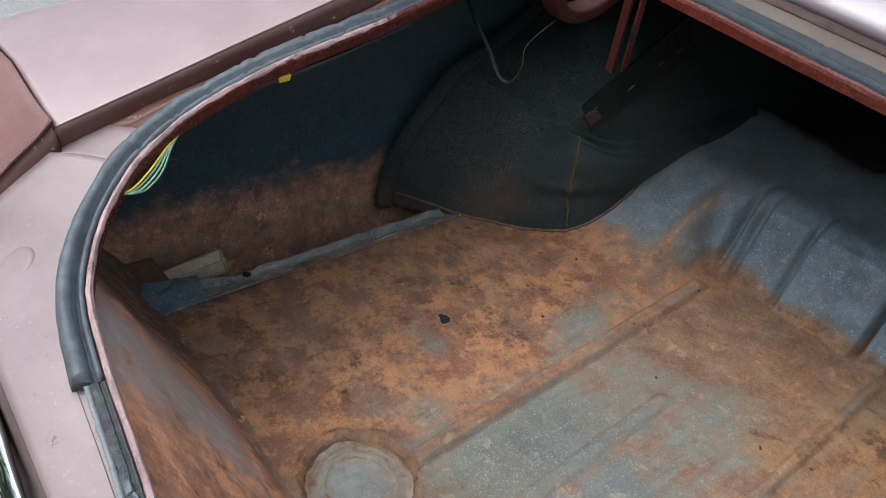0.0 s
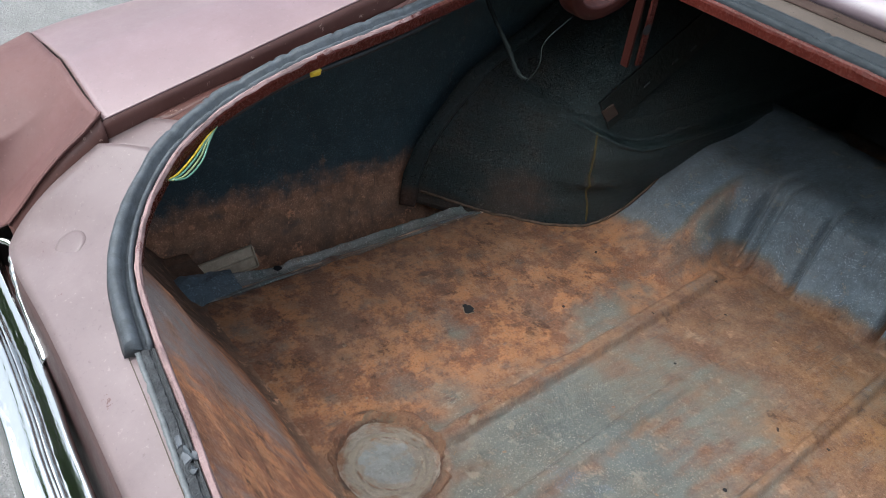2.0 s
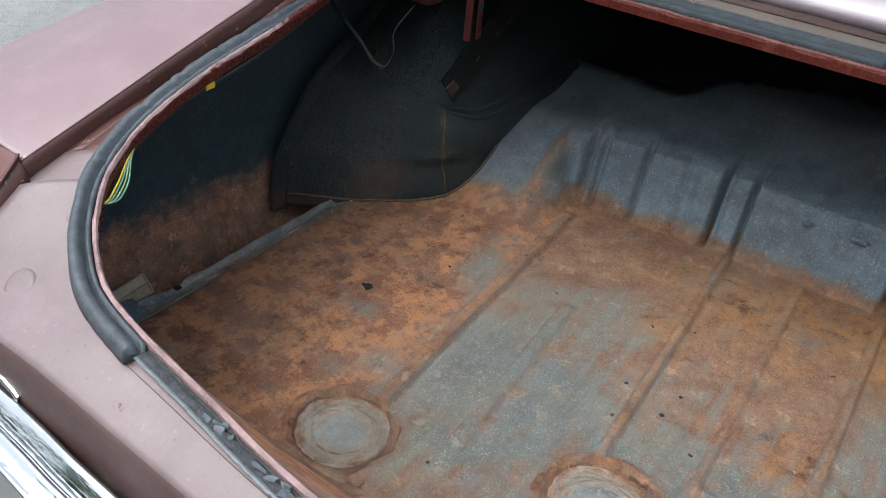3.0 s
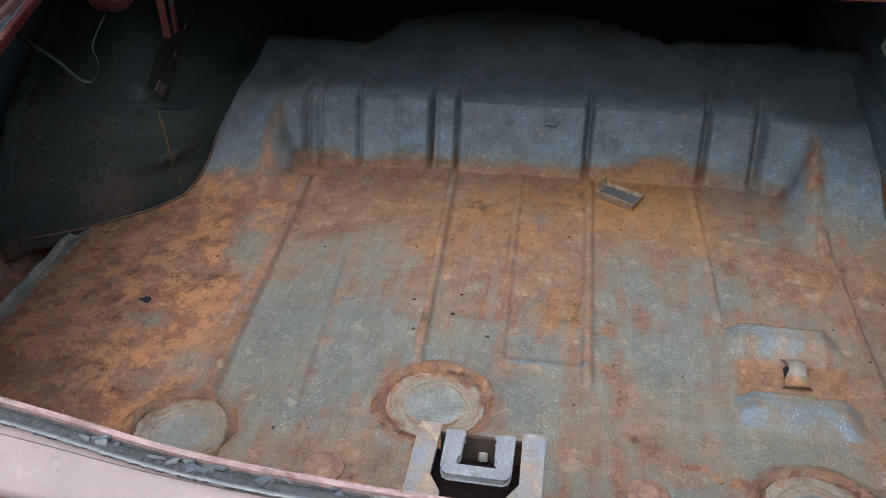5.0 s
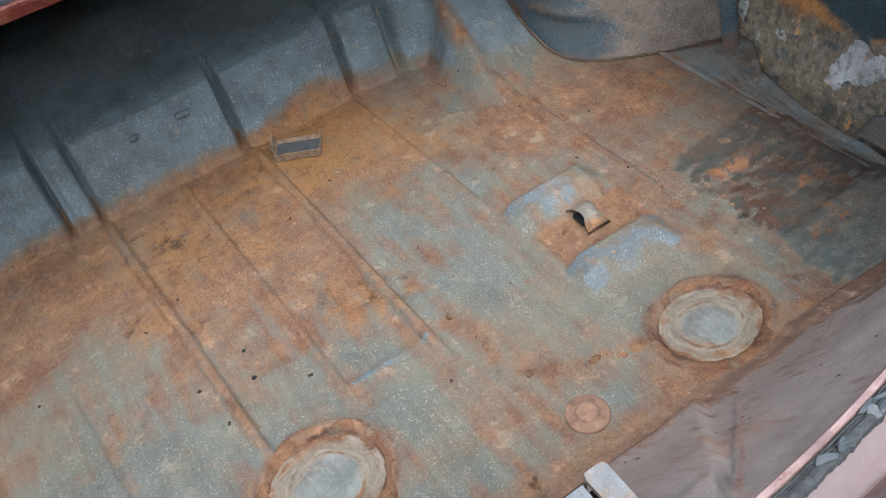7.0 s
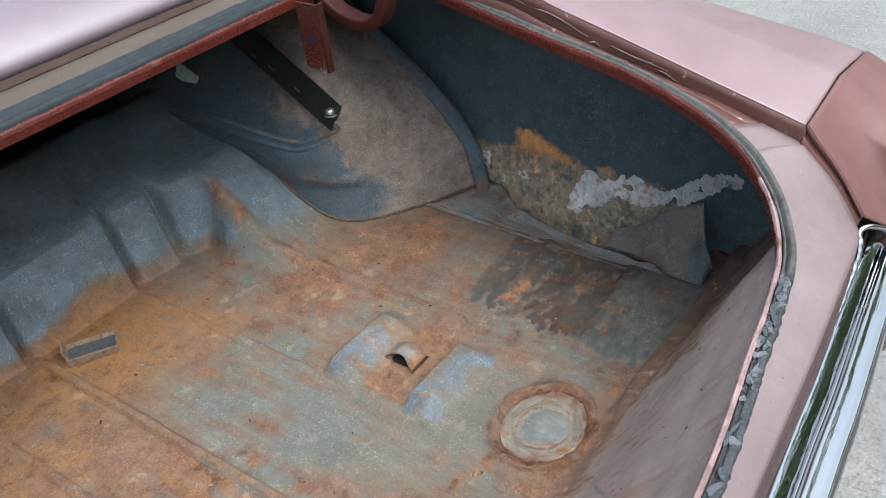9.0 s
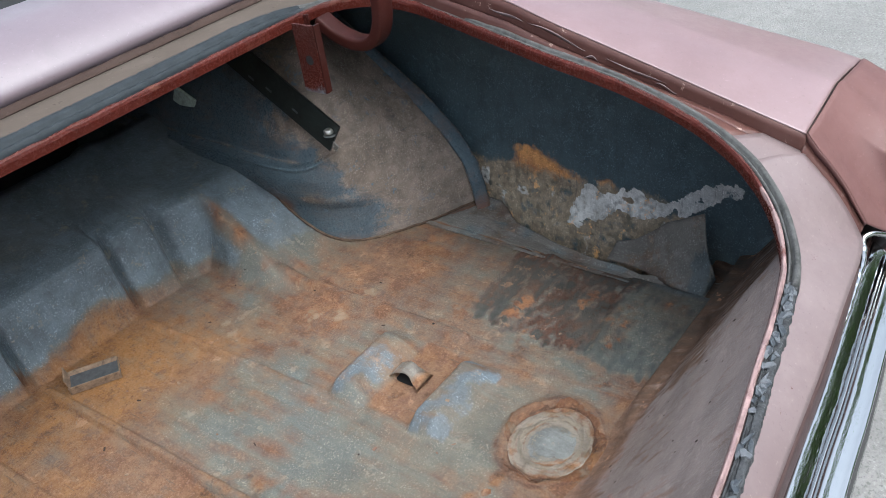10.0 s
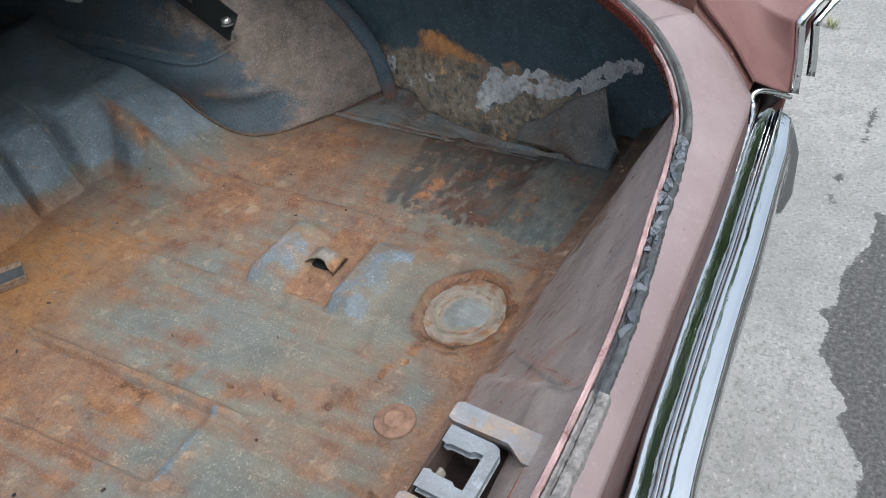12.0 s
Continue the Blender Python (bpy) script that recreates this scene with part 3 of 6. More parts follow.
flange = sweep("rim_flange", RIM_FINE, [(-.0015, -.0135), (-.0022, -.004), (-.0015, -.001), (0.0, .001), (.002, .001), (.0035, -.001), (.0035, -.0135)], MAT_FLANGE, car,
               "red painted rim flange of the boot opening, paint chipped pale", True, True, flange_wear, flange_change, False)

# ---- boot floor with step, shelf and pressed ribs ----
PLUGS = [(-.358, -.103, .056, .053), (-.070, -.006, .060, .056), (.364, -.100, .058, .047)]
BUTTONS = [(.185, -.108), (-.176, -.126)]
HOLE = (-.515, .129)


def step_line(x):
    y = lerp_at(x, [-.60, -.47, -.32, -.09, .115, .305, .42, .60], [.556, .562, .572, .583, .591, .597, .585, .56])
    for c, w, d in ((-.409, .010, .014), (-.385, .008, .010), (-.313, .008, .013), (-.235, .02, .006), (-.183, .007, .024), (-.138, .007, .020), (.092, .008, .021), (.290, .009, .019), (.376, .014, .018)):
        y += 1.6 * d * bump(x, c, w * .62)
    y += 0.008 * (sstep(-.176, -.168, x) - sstep(-.150, -.142, x))
    return y + 0.002 * nz(x, 1.7, 0, 9.0)


def shelf_end(x):
    """Where the shelf above the step drops away into the dark."""
    return lerp_at(x, [-.70, -.50, -.34, -.28, -.09, .07, .22, .29, .51, .70], [.80, .80, .77, .85, .93, .90, .82, .83, .856, .86]) + .006 * nz(x, 4.0, 0, 14.0)


def rib(x, y, x0, y0, x1, y1, w, h):
    """A pressed bead from (x0, y0) to (x1, y1)."""
    t = (y - y0) / (y1 - y0)
    c = x0 + (x1 - x0) * clamp(t)
    run = sstep(-0.03, 0.02, t) * sstep(1.04, 0.98, t)
    return 2.5 * h * run * (sstep(-w, -w * 0.62, x - c) - sstep(w * 0.62, w, x - c))


def floor_z(x, y):
    ys = step_line(x)
    steep = sstep(ys - .016, ys + .026, y) * 0.116 + sstep(ys + .012, ys + .06, y) * 0.012
    ax = abs(x)
    ramp = 0.118 * sstep(.40, .63, y) + 0.0
    side = sstep(.405, .462, ax + 0.01 * nz(x, y, 0, 8.0))
    z = steep * (1 - side) + ramp * side
    z += 0.007 * bump(ax, .455, .018) * sstep(.40, .46, y) * sstep(.66, .56, y)
    lip = shelf_end(x)
    z += sstep(.64, .90, y) * 0.052 + 0.012 * bump(y, .80, .06) * bump(x, -.05, .22) - 0.006 * bump(x, .30 + .55 * (y - .68), .012) * sstep(.64, .68, y) * sstep(.80, .74, y)
    z -= 0.16 * sstep(lip, lip + .03, y)
    low = sstep(.60, .54, y)
    if y < ys + .02:
        z += low * (rib(x, y, -.353, -.038, -.393, .50, .013, .0042) + rib(x, y, -.1063, .068, -.138, .575, .008, .0035)
                    + rib(x, y, 0.0, .075, -.020, .575, .007, .0020) + rib(x, y, .113, .06, .100, .585, .008, .0030)
                    + rib(x, y, .287, .22, .274, .57, .007, .0022) + rib(x, y, .470, .10, .462, .44, .012, .0035)
                    + rib(x, y, -.245, -.04, -.27, .28, .012, .0018))
        z += 0.0035 * bump(y, .082, .007) * sstep(-.005, .008, x) * sstep(.125, .11, x)
        # raised pads either side of the lanced loop
        for y0, y1, hh in ((.140, .196, .017), (.008, .064, .018)):
            along = sstep(.278 + .2 * (y - y0), .318, x) * sstep(.446, .412, x)
            up = sstep(y0 - .004, y0 + .034, y) * sstep(y1 + .005, y1 - .001, y)
            z += hh * along * up
        z -= 0.005 * sstep(.300, .312, x) * sstep(.440, .428, x) * sstep(.066, .074, y) * sstep(.142, .134, y)
        for cx, cy, rx, ry in PLUGS:
            d = math.hypot((x - cx) / rx, (y - cy) / ry)
            z += 0.004 * bump(d, 1.22, .16) - 0.003 * sstep(1.1, 0.95, d)
        # cross swage by the right rear corner and long shallow waves
        z += 0.006 * sstep(-.050, -.064, y - 0.10 * (x - .58)) * sstep(.50, .54, x) + 0.005 * bump(y, .075 + .1 * (x - .6), .012) * sstep(.50, .54, x)
        z += 0.005 * bump(y, .018 - .04 * (x + .5), .012) * sstep(-.42, -.47, x) * 0.8
    z += 0.0025 * nz(x, y, 0, 3.5) + 0.0006 * nz(x, y, 0, 30.0)
    # nubs on the step face
    z -= sstep(.66, .70, ax) * 0.003
    return FLOOR + z


BARE = ((-.49, .085, .030, .022, .65), (-.455, .21, .025, .02, .5), (-.27, .08, .085, .12, .80), (-.105, .105, .070, .040, .90), (.055, .130, .045, .035, .60), (.045, .02, .055, .045, .62), (.150, .23, .025, .07, .55),
        (.215, .11, .055, .10, .50), (.33, -.02, .09, .055, .60), (.236, -.11, .030, .022, .50), (.300, .262, .030, .030, .60), (.507, .284, .022, .012, .60),
        (-.405, .015, .040, .028, .62), (-.45, -.035, .035, .022, .45), (-.61, -.14, .040, .018, .45), (.01, -.075, .030, .030, .60))
ISLANDS = ((.554, .066, .030, .020, 1.1), (.623, -.009, .034, .011, 1.05), (.655, -.12, .020, .024, .75), (.504, .030, .014, .014, .7), (.485, -.100, .040, .012, .85),
           (.60, -.07, .045, .016, .6), (.535, .135, .02, .02, .8), (.66, .06, .03, .012, .5))
PALE = ((.360, .424, .075, .010), (.405, .318, .040, .018), (.428, .296, .022, .012), (.33, .440, .02, .008), (.50, .286, .018, .010), (-.30, -.03, .02, .03), (-.34, -.02, .008, .05))


def floor_wear(x, y, z):
    n1 = nz(x, y, 0, 5.0)
    n2 = nz(x + 3, y, 0, 12.0)
    n3 = nz(x, y + 5, 0, 40.0)
    n4 = nz(x * .45, y + 7, 0, 95.0)
    n5 = nz(x, y * .6, 4, 90.0)
    long = nz(x * 2.2, y * .35, 2, 22.0)
    up = sstep(FLOOR - .004, FLOOR + .050, z + .012 * n2 + .006 * n3 - .026 * bump(x, .23, .07)) * sstep(.36, .44, y)
    # broad rust: below the step, all of the left bay, the right front bay and the tail edge
    r = 0.92 * sstep(.22, .40, y + .14 * n1 + .05 * n2) * sstep(.50, .22, x)
    r = max(r, 0.98 * sstep(-.33, -.385, x + .03 * n1 + .025 * n2 + .10 * sstep(.15, .3, y)))
    r = max(r, 0.90 * sstep(-.17, -.15, x + .012 * n2) * sstep(.115, .095, x + .01 * n2) * sstep(.142, .160, y + .025 * n2) * (.85 + .5 * long))
    r = max(r, 1.05 * bump(x, .57, .17) * bump(y, .29, .15), 0.95 * bump(x, .42, .13) * bump(y, .33, .10))
    r = max(r, 1.05 * sstep(.292, .308, x) * sstep(.452, .438, x) * sstep(.060, .072, y) * sstep(.150, .134, y), .85 * bump(x, .46, .03) * bump(y, .10, .10))
    r = max(r, 0.92 * bump(x, .20, .07) * bump(y + .9 * (x - .2), -.045, .045), 0.80 * sstep(-.10, -.145, y), 0.75 * bump(x, -.18, .12) * bump(y, -.11, .05))
    r = max(r, .46 + .55 * n2 + .35 * long if x > -.15 else .36 + .4 * n2 + .35 * long)
    for cx, cy, wx, wy, k in BARE:
        r -= k * bump(x + .02 * n2, cx, wx) * bump(y + .02 * n1, cy, wy) * (1 + .8 * n3)
    trail = lerp_at(y, [-.09, -.065, -.045, -.02, .05, .13, .19], [.34, .255, .20, .166, .152, .138, .136])
    r = max(r, (.80 + .7 * n3 + .4 * n2) * bump(x + .012 * n2, trail, .016 + .02 * sstep(-.01, -.06, y)) * sstep(-.10, -.075, y) * sstep(.24, .17, y))
    r += .22 * n3 + .16 * long
    for cx, cy, rx, ry in PLUGS:
        d = math.hypot((x - cx) / rx, (y - cy) / ry) + .14 * n2
        r = max(r, 0.85 * bump(d, 1.15, .22))
    for x0, x1, y0, k, w in ((-.351, -.393, -.06, .95, .013), (-.104, -.138, .03, .8, .009), (.113, .100, .06, .75, .010), (0.0, -.020, .07, .5, .008), (.287, .274, .22, .5, .008), (.470, .462, .02, .8, .013), (-.235, -.26, -.03, .5, .010)):
        c = x0 + (x1 - x0) * (y - y0) / .55
        r = max(r, k * bump(x, c, w) * sstep(y0 - .02, y0 + .02, y) + .25 * n3)
    # step, ridges at its ends and the shelf
    ridge = bump(abs(x), .455, .020) * sstep(.66, .52, y)
    r = r * (1 - up) + up * ((0.62 + .6 * n2 + .4 * n3) * ridge + 0.22 * sstep(.64, .9, y) + .12 * n2 - .1)
    g = 0.14 * bump(x, -.60, .12) * bump(y, .10, .15) + 0.06 * sstep(-.44, -.52, x) * sstep(.35, .1, y) + (.42 * n3 + .55 * n5 + .45 * n2 - .10) * sstep(-.3, -.45, x + .04 * n1)
    g = max(g, .55 * bump(x, .478 + .01 * n2, .006) * sstep(.05, .09, y) * sstep(.42, .36, y) + .5 * n3 * sstep(.28, .34, x) * sstep(.10, .2, y))
    for cx, cy, rx, ry in PLUGS:
        d = math.hypot((x - cx) / rx, (y - cy) / ry) + .12 * n2
        g = max(g, 0.45 * bump(d, 1.28, .06) * (1 + 1.5 * n3))
    b = up * (1 - .85 * ridge)
    pad = sstep(.282, .300, x) * sstep(.446, .425, x)
    b = max(b, (.56 + .6 * n3 + .4 * n2) * pad * max(sstep(.004, .018, y) * sstep(.068, .062, y), .75 * sstep(.138, .150, y) * sstep(.200, .192, y) * sstep(.44, .36, x)))
    b = max(b, 0.30 * bump(x, -.20, .10) * bump(y, .03, .14) + .3 * n2 * bump(x, -.2, .15), sstep(.67, .70, abs(x)) * 0.55, .55 * bump(x, .53, .05) * bump(y, -.115, .014), .45 * bump(x, .30, .03) * bump(y, .262, .025), (.62 + .5 * n3) * bump(y, .083, .006) * sstep(.0, .012, x) * sstep(.12, .105, x))
    b = max(b, (.75 + .6 * n3) * bump(z, FLOOR + .126, .006) * sstep(-.17, -.15, x) * sstep(.12, .09, x))
    # dark film over the right rear bay, with orange islands
    wob = .016 * n2 + .010 * n4
    bay = sstep(.506, .522, x + wob + .45 * (y - .04) * sstep(.04, .2, y) * -1) * sstep(.150, .130, y + .02 * n2 + .012 * n4)
    lower = bay * sstep(-.075, -.045, y + .10 * (x - .58) + .02 * n2)
    r *= 1 - .75 * bay * (1 - .55 * lower)
    g = max(g * (1 - .5 * bay), (.85 + .6 * n4 + .4 * n3) * lower)
    for px_, py_, wx, wy, k in ISLANDS:
        q = clamp(k * (.85 + 1.1 * n3 + .6 * n2 + .9 * nz(x, y, 8, 110)) * bump(x + .04 * n2, px_, wx * 1.1) * bump(y + .03 * n1, py_, wy * 1.2))
        r = max(r, 1.05 * q)
        g, b = g * (1 - .9 * q), b * (1 - q)
    crust = 0.0
    for px_, py_, wx, wy in PALE:
        crust = max(crust, (.52 + 1.0 * n3 + .5 * n4) * bump(x + .45 * (y - py_), px_, wx * .9) * bump(y - .25 * (x - px_), py_, wy * 1.6))
    # first term: shade under the parcel shelf, painted on; second: the bay's film
    film_shade = -(.16 + .34 * sstep(.64, .84, y) * sstep(.35, -.25, x) + .3 * n2) * sstep(.615, .65, y) - ((.46 + .6 * n2 + .9 * n4) * lower + (.34 + .5 * n2 + .7 * n4) * (bay - lower)) * (1 - sstep(.6, .9, r))
    b *= 1 - bay * (.8 * sstep(-.09, -.05, y))
    tone = .75 * bump(x, .20, .14) * bump(y, .50, .10) + .30 * bump(x, -.10, .14) * bump(y, .46, .12) + .10 * sstep(-.35, -.25, x)
    # left bay: mottled rust, lightened in colour to stand in for missing light
    tone -= (1.10 + .8 * n3 + .6 * n1) * sstep(-.33, -.46, x + .06 * n1) * (.75 + .35 * bump(y, .02, .12)) + .9 * bay * sstep(.5, .9, r) + .35 * sstep(.30, .42, x) * sstep(.20, .27, y) * (.6 + 1.4 * n3)
    return (clamp(r), clamp(g), clamp(b), crust if crust > .05 else film_shade, tone)


fx = [-.70 + 1.40 * i / 500 for i in range(501)]
fy = ([-.175 + i * .0036 for i in range(202)] + [.551 + i * .0022 for i in range(1, 36)] + [.628 + i * .02 for i in range(1, 27)])
floor_verts = [(x, y, floor_z(x, y)) for x in fx for y in fy]
floor_faces = [f for f in grid_faces(len(fx), len(fy))
               if math.hypot(sum(floor_verts[k][0] for k in f) / 4 - HOLE[0], (sum(floor_verts[k][1] for k in f) / 4 - HOLE[1]) * 1.25) > .0050]
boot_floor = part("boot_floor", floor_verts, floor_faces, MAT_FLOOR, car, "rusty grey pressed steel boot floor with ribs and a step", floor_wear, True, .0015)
part("pinhole_backing", [(HOLE[0] - .05, HOLE[1] - .05, FLOOR - .014), (HOLE[0] + .05, HOLE[1] - .05, FLOOR - .014), (HOLE[0] + .05, HOLE[1] + .05, FLOOR - .014),
     (HOLE[0] - .05, HOLE[1] + .05, FLOOR - .014)], [(0, 1, 2, 3)], MAT_UNDER, boot_floor, "black underside behind the rust hole", thick=.001)
for k, (dx, dy, r_) in enumerate(((.0, .0, .0076), (-.0065, -.001, .0042), (.003, -.005, .0045))):
    for nm, grow, lift, mt in (("hole_rim", 1.22, .0003, MAT_CLIPEDGE), ("rust_hole", 1.0, .0008, MAT_BLACK)):
        lathe(nm, [(r_ * grow, lift), (r_ * .6 * grow, lift + .0001)], (HOLE[0] + dx, HOLE[1] + dy, floor_z(HOLE[0] + dx, HOLE[1] + dy) + .0002), mt, boot_floor, "", 18, wobble=.35)


def plug_wear(cx, cy, rx, ry, mid):
    def wear(x, y, z):
        d = math.hypot((x - cx) / rx, (y - cy) / ry) + .10 * nz(x, y, cx, 14) + .05 * nz(x, y, cx, 45)
        return (0.62 * bump(d, .97, .10) + 0.55 * bump(d, .66, .035) + .35 * bump(d, .82, .03) + .5 * nz(x, y, 1, 30), 0.40 * bump(d, 1.0, .035) + .3 * nz(x, y, 3, 50), mid * sstep(.64, .55, d) + .35 * nz(x, y, 0, 40), (.95 + .6 * nz(x, y, 5, 30)) * max(bump(d, .73, .05), .8 * bump(d, .88, .05), .7 * bump(d, .50, .04)) + .3 * nz(x, y, 2, 45))
    return wear


def crust_ring(cx, cy, rx, ry, seed):
    """Raised flaking rust round a plug, with a broken outer edge."""
    vs, n_, m_ = [], 110, 9
    for i in range(n_):
        a = 2 * math.pi * i / n_
        far = 1.20 + .24 * nz(math.cos(a), math.sin(a), seed, 1.8) + .09 * nz(math.cos(a), math.sin(a), seed + 4, 11.0)
        for j in range(m_):
            t = j / (m_ - 1)
            k = .97 + (far - .97) * t
            x, y = cx + rx * k * math.cos(a), cy + ry * k * math.sin(a)
            up = .0010 + .0020 * sstep(.35, .95, t) + .0012 * nz(x, y, seed, 90.0) + .0008 * nz(x, y, seed, 220.0)
            if j == m_ - 1:
                up = -.002
            vs.append((x, y, floor_z(x, y) + up))
    part("rust_crust", vs, [f[::-1] for f in grid_faces(n_, m_, True, False)], MAT_CRUST, boot_floor, "raised flaking rust ring",
         lambda x, y, z: (.80 + .6 * nz(x, y, seed, 30), .12 + .55 * bump(math.hypot((x - cx) / rx, (y - cy) / ry), 1.04, .035) + .6 * nz(x, y, seed + 2, 55), .0, .22 + .55 * nz(x, y, seed + 3, 35)), True)


for q, ((cx, cy, rx, ry), mid) in enumerate(zip(PLUGS, (.70, .95, .75))):
    zc = floor_z(cx, cy) + .002
    vs, n_, radii = [], 72, (1.03, 1.02, .985, .94, .88, .80, .74, .69, .64, .58, .45, .30, .15, .04)
    ups = (-.005, .0010, .0024, .0022, .0012, .0010, .0012, .0014, .0010, .0004, -.0002, 0, .0002, .0003)
    for k, h in zip(radii, ups):
        for i in range(n_):
            a = 2 * math.pi * i / n_
            wob = 1 + .09 * nz(math.cos(a), math.sin(a), q * 3.0, 1.4) * sstep(.3, .8, k) + .03 * nz(math.cos(a), math.sin(a), q * 5.0 + 3 * k, 4.0)
            x, y = cx + rx * k * wob * math.cos(a), cy + ry * k * wob * math.sin(a)
            vs.append((x, y, zc + h + .0009 * nz(x, y, q, 70.0) + .0005 * nz(x, y, q, 200.0)))
    fs = [f[::-1] for f in grid_faces(len(radii), n_, False, True)] + [tuple(range((len(radii) - 1) * n_, len(radii) * n_))]
    part("drain_plug", vs, fs, MAT_PLUG, boot_floor, "pale crusted oval steel drain plug ringed with rust", plug_wear(cx, cy, rx, ry, mid))
    crust_ring(cx, cy, rx, ry, q * 7.0 + 1)
for cx, cy in BUTTONS:
    zc = floor_z(cx, cy)
    lathe("grommet", [(.0235, -.001), (.0235, .0025), (.022, .0038), (.013, .0036), (.0122, .0058), (.011, .0066), (.004, .0066)], (cx, cy, zc), MAT_RUSTY, boot_floor,
          "small round rusty body plug with a raised middle", 32, wobble=0.02)
for cx, cy, r in ((-.136, .193, .0026), (-.076, .169, .0032), (-.070, .214, .0026), (.470, .150, .002), (-.30, .30, .002)):
    lathe("pinhole", [(r, .0004), (r * .6, .0006)], (cx, cy, floor_z(cx, cy)), MAT_BLACK, boot_floor, "dark rust pinhole", 10, wobble=0.3)
for cx, w in ((-.047, .007), (.028, .012)):
    bm = slab((2 * w, .008, .009), .003)
    bm_part("nub", bm, MAT_FLOOR, boot_floor, "pressed nub on the step face", True, pose(cx, step_line(cx) + .006, .515), (0, 0, 1))
# lanced tie-down strap arched over a slot between the two pads
verts = []
for i in range(17):
    t = i / 16
    w = .0115 + .0065 * (2 * t - 1) ** 4
    arch = math.sin(math.pi * t) ** .8
    for sx in (-w, w):
        for th in (.0, -.0022):
            verts.append((.374 + sx + .003 * nz(t, sx * 50, 0, 3), .122 + .026 * (2 * t - 1), FLOOR - .003 + .0185 * arch + th))
faces = [(0, 2, 3, 1), (64, 65, 67, 66)]
for i in range(16):
    a, b = 4 * i, 4 * i + 4
    faces += [(a, a + 2, b + 2, b), (a + 1, b + 1, b + 3, a + 3), (a, b, b + 1, a + 1), (a + 2, a + 3, b + 3, b + 2)]
part("tie_down_loop", verts, faces, MAT_LOOP, boot_floor, "arched steel tie-down loop, dusty and rust edged", lambda x, y, z: (.30 + .9 * sstep(.017, .027, abs(y - .122)) + .5 * nz(x, y, z, 60), .1 + .5 * nz(x, y, 3, 70), .1, .0, .2))
slot = [(.374 + .0135 * math.cos(a) * (1 + .12 * math.cos(3 * a)), .122 + .019 * math.sin(a)) for a in [2 * math.pi * i / 20 for i in range(20)]]
part("loop_slot", [(x, y, FLOOR - .0035 + .0012 * nz(x, y, 0, 40)) for x, y in slot], [tuple(range(20))], MAT_BLACK, boot_floor, "dark slot below the tie-down loop", smooth=False)

for fx_, fy_, turn, ln in ((.158, .034, 60, .020), (.172, -.030, 20, .014), (.262, -.074, -30, .012), (.148, .095, 75, .010), (.236, -.060, 5, .016)):
    vs = []
    for i in range(9):
        for j in range(5):
            a, c = (i / 4 - 1) * ln * .5, (j / 2 - 1) * (.0045 + .002 * nz(i * .5, turn, 0, 1.0)) * math.sqrt(max(.02, 1 - (i / 4 - 1) ** 2))
            x = fx_ + a * math.cos(radians(turn)) - c * math.sin(radians(turn))
            y = fy_ + a * math.sin(radians(turn)) + c * math.cos(radians(turn))
            vs.append((x, y, floor_z(x, y) - .0006 + .0035 * (j / 4) * (1 + .6 * nz(i * .6, j, turn, 1.0))))
    part("rust_scale", vs, grid_faces(9, 5), MAT_CRUST, boot_floor, "lifted scale of flaking rust", lambda x, y, z: (.7 + .6 * nz(x, y, 0, 60), .3 + .7 * nz(x, y, 3, 80), 0, .2), True, .0008)
rnd = random.Random(31)
for k in range(70):
    cx, cy = rnd.uniform(-.55, .62), rnd.uniform(-.12, .50)
    bm = slab((rnd.uniform(.002, .006), rnd.uniform(.0015, .004), rnd.uniform(.0006, .0014)), 0)
    for v in bm.verts:
        v.co += Vector((nz(v.co.x, k, 0, 300), nz(v.co.y, k, 2, 300), 0)) * .0012
    bm_part("rust_flake", bm, MAT_CLIPEDGE if k % 3 == 0 else MAT_PIT if k % 3 == 1 else MAT_RUSTY, boot_floor, "", False, pose(cx, cy, floor_z(cx, cy) + .0006, rnd.uniform(-15, 15), rnd.uniform(-15, 15), rnd.uniform(0, 360)))

# ---- side ledges and troughs ----
def ledge_wear(x, y, z):
    line = bump(abs(x), .700 + .004 * nz(y, 1, 0, 10), .005)
    return (0.9 * line * sstep(-.17, -.12, y) + 0.30 * nz(x, y, z, 14), 0.30 + .4 * nz(x, y, z + 3, 12) + .3 * bump(abs(x), .69, .006), 0.35 + .4 * nz(x, y, z, 20), .5 * line * sstep(.02, -.1, y))


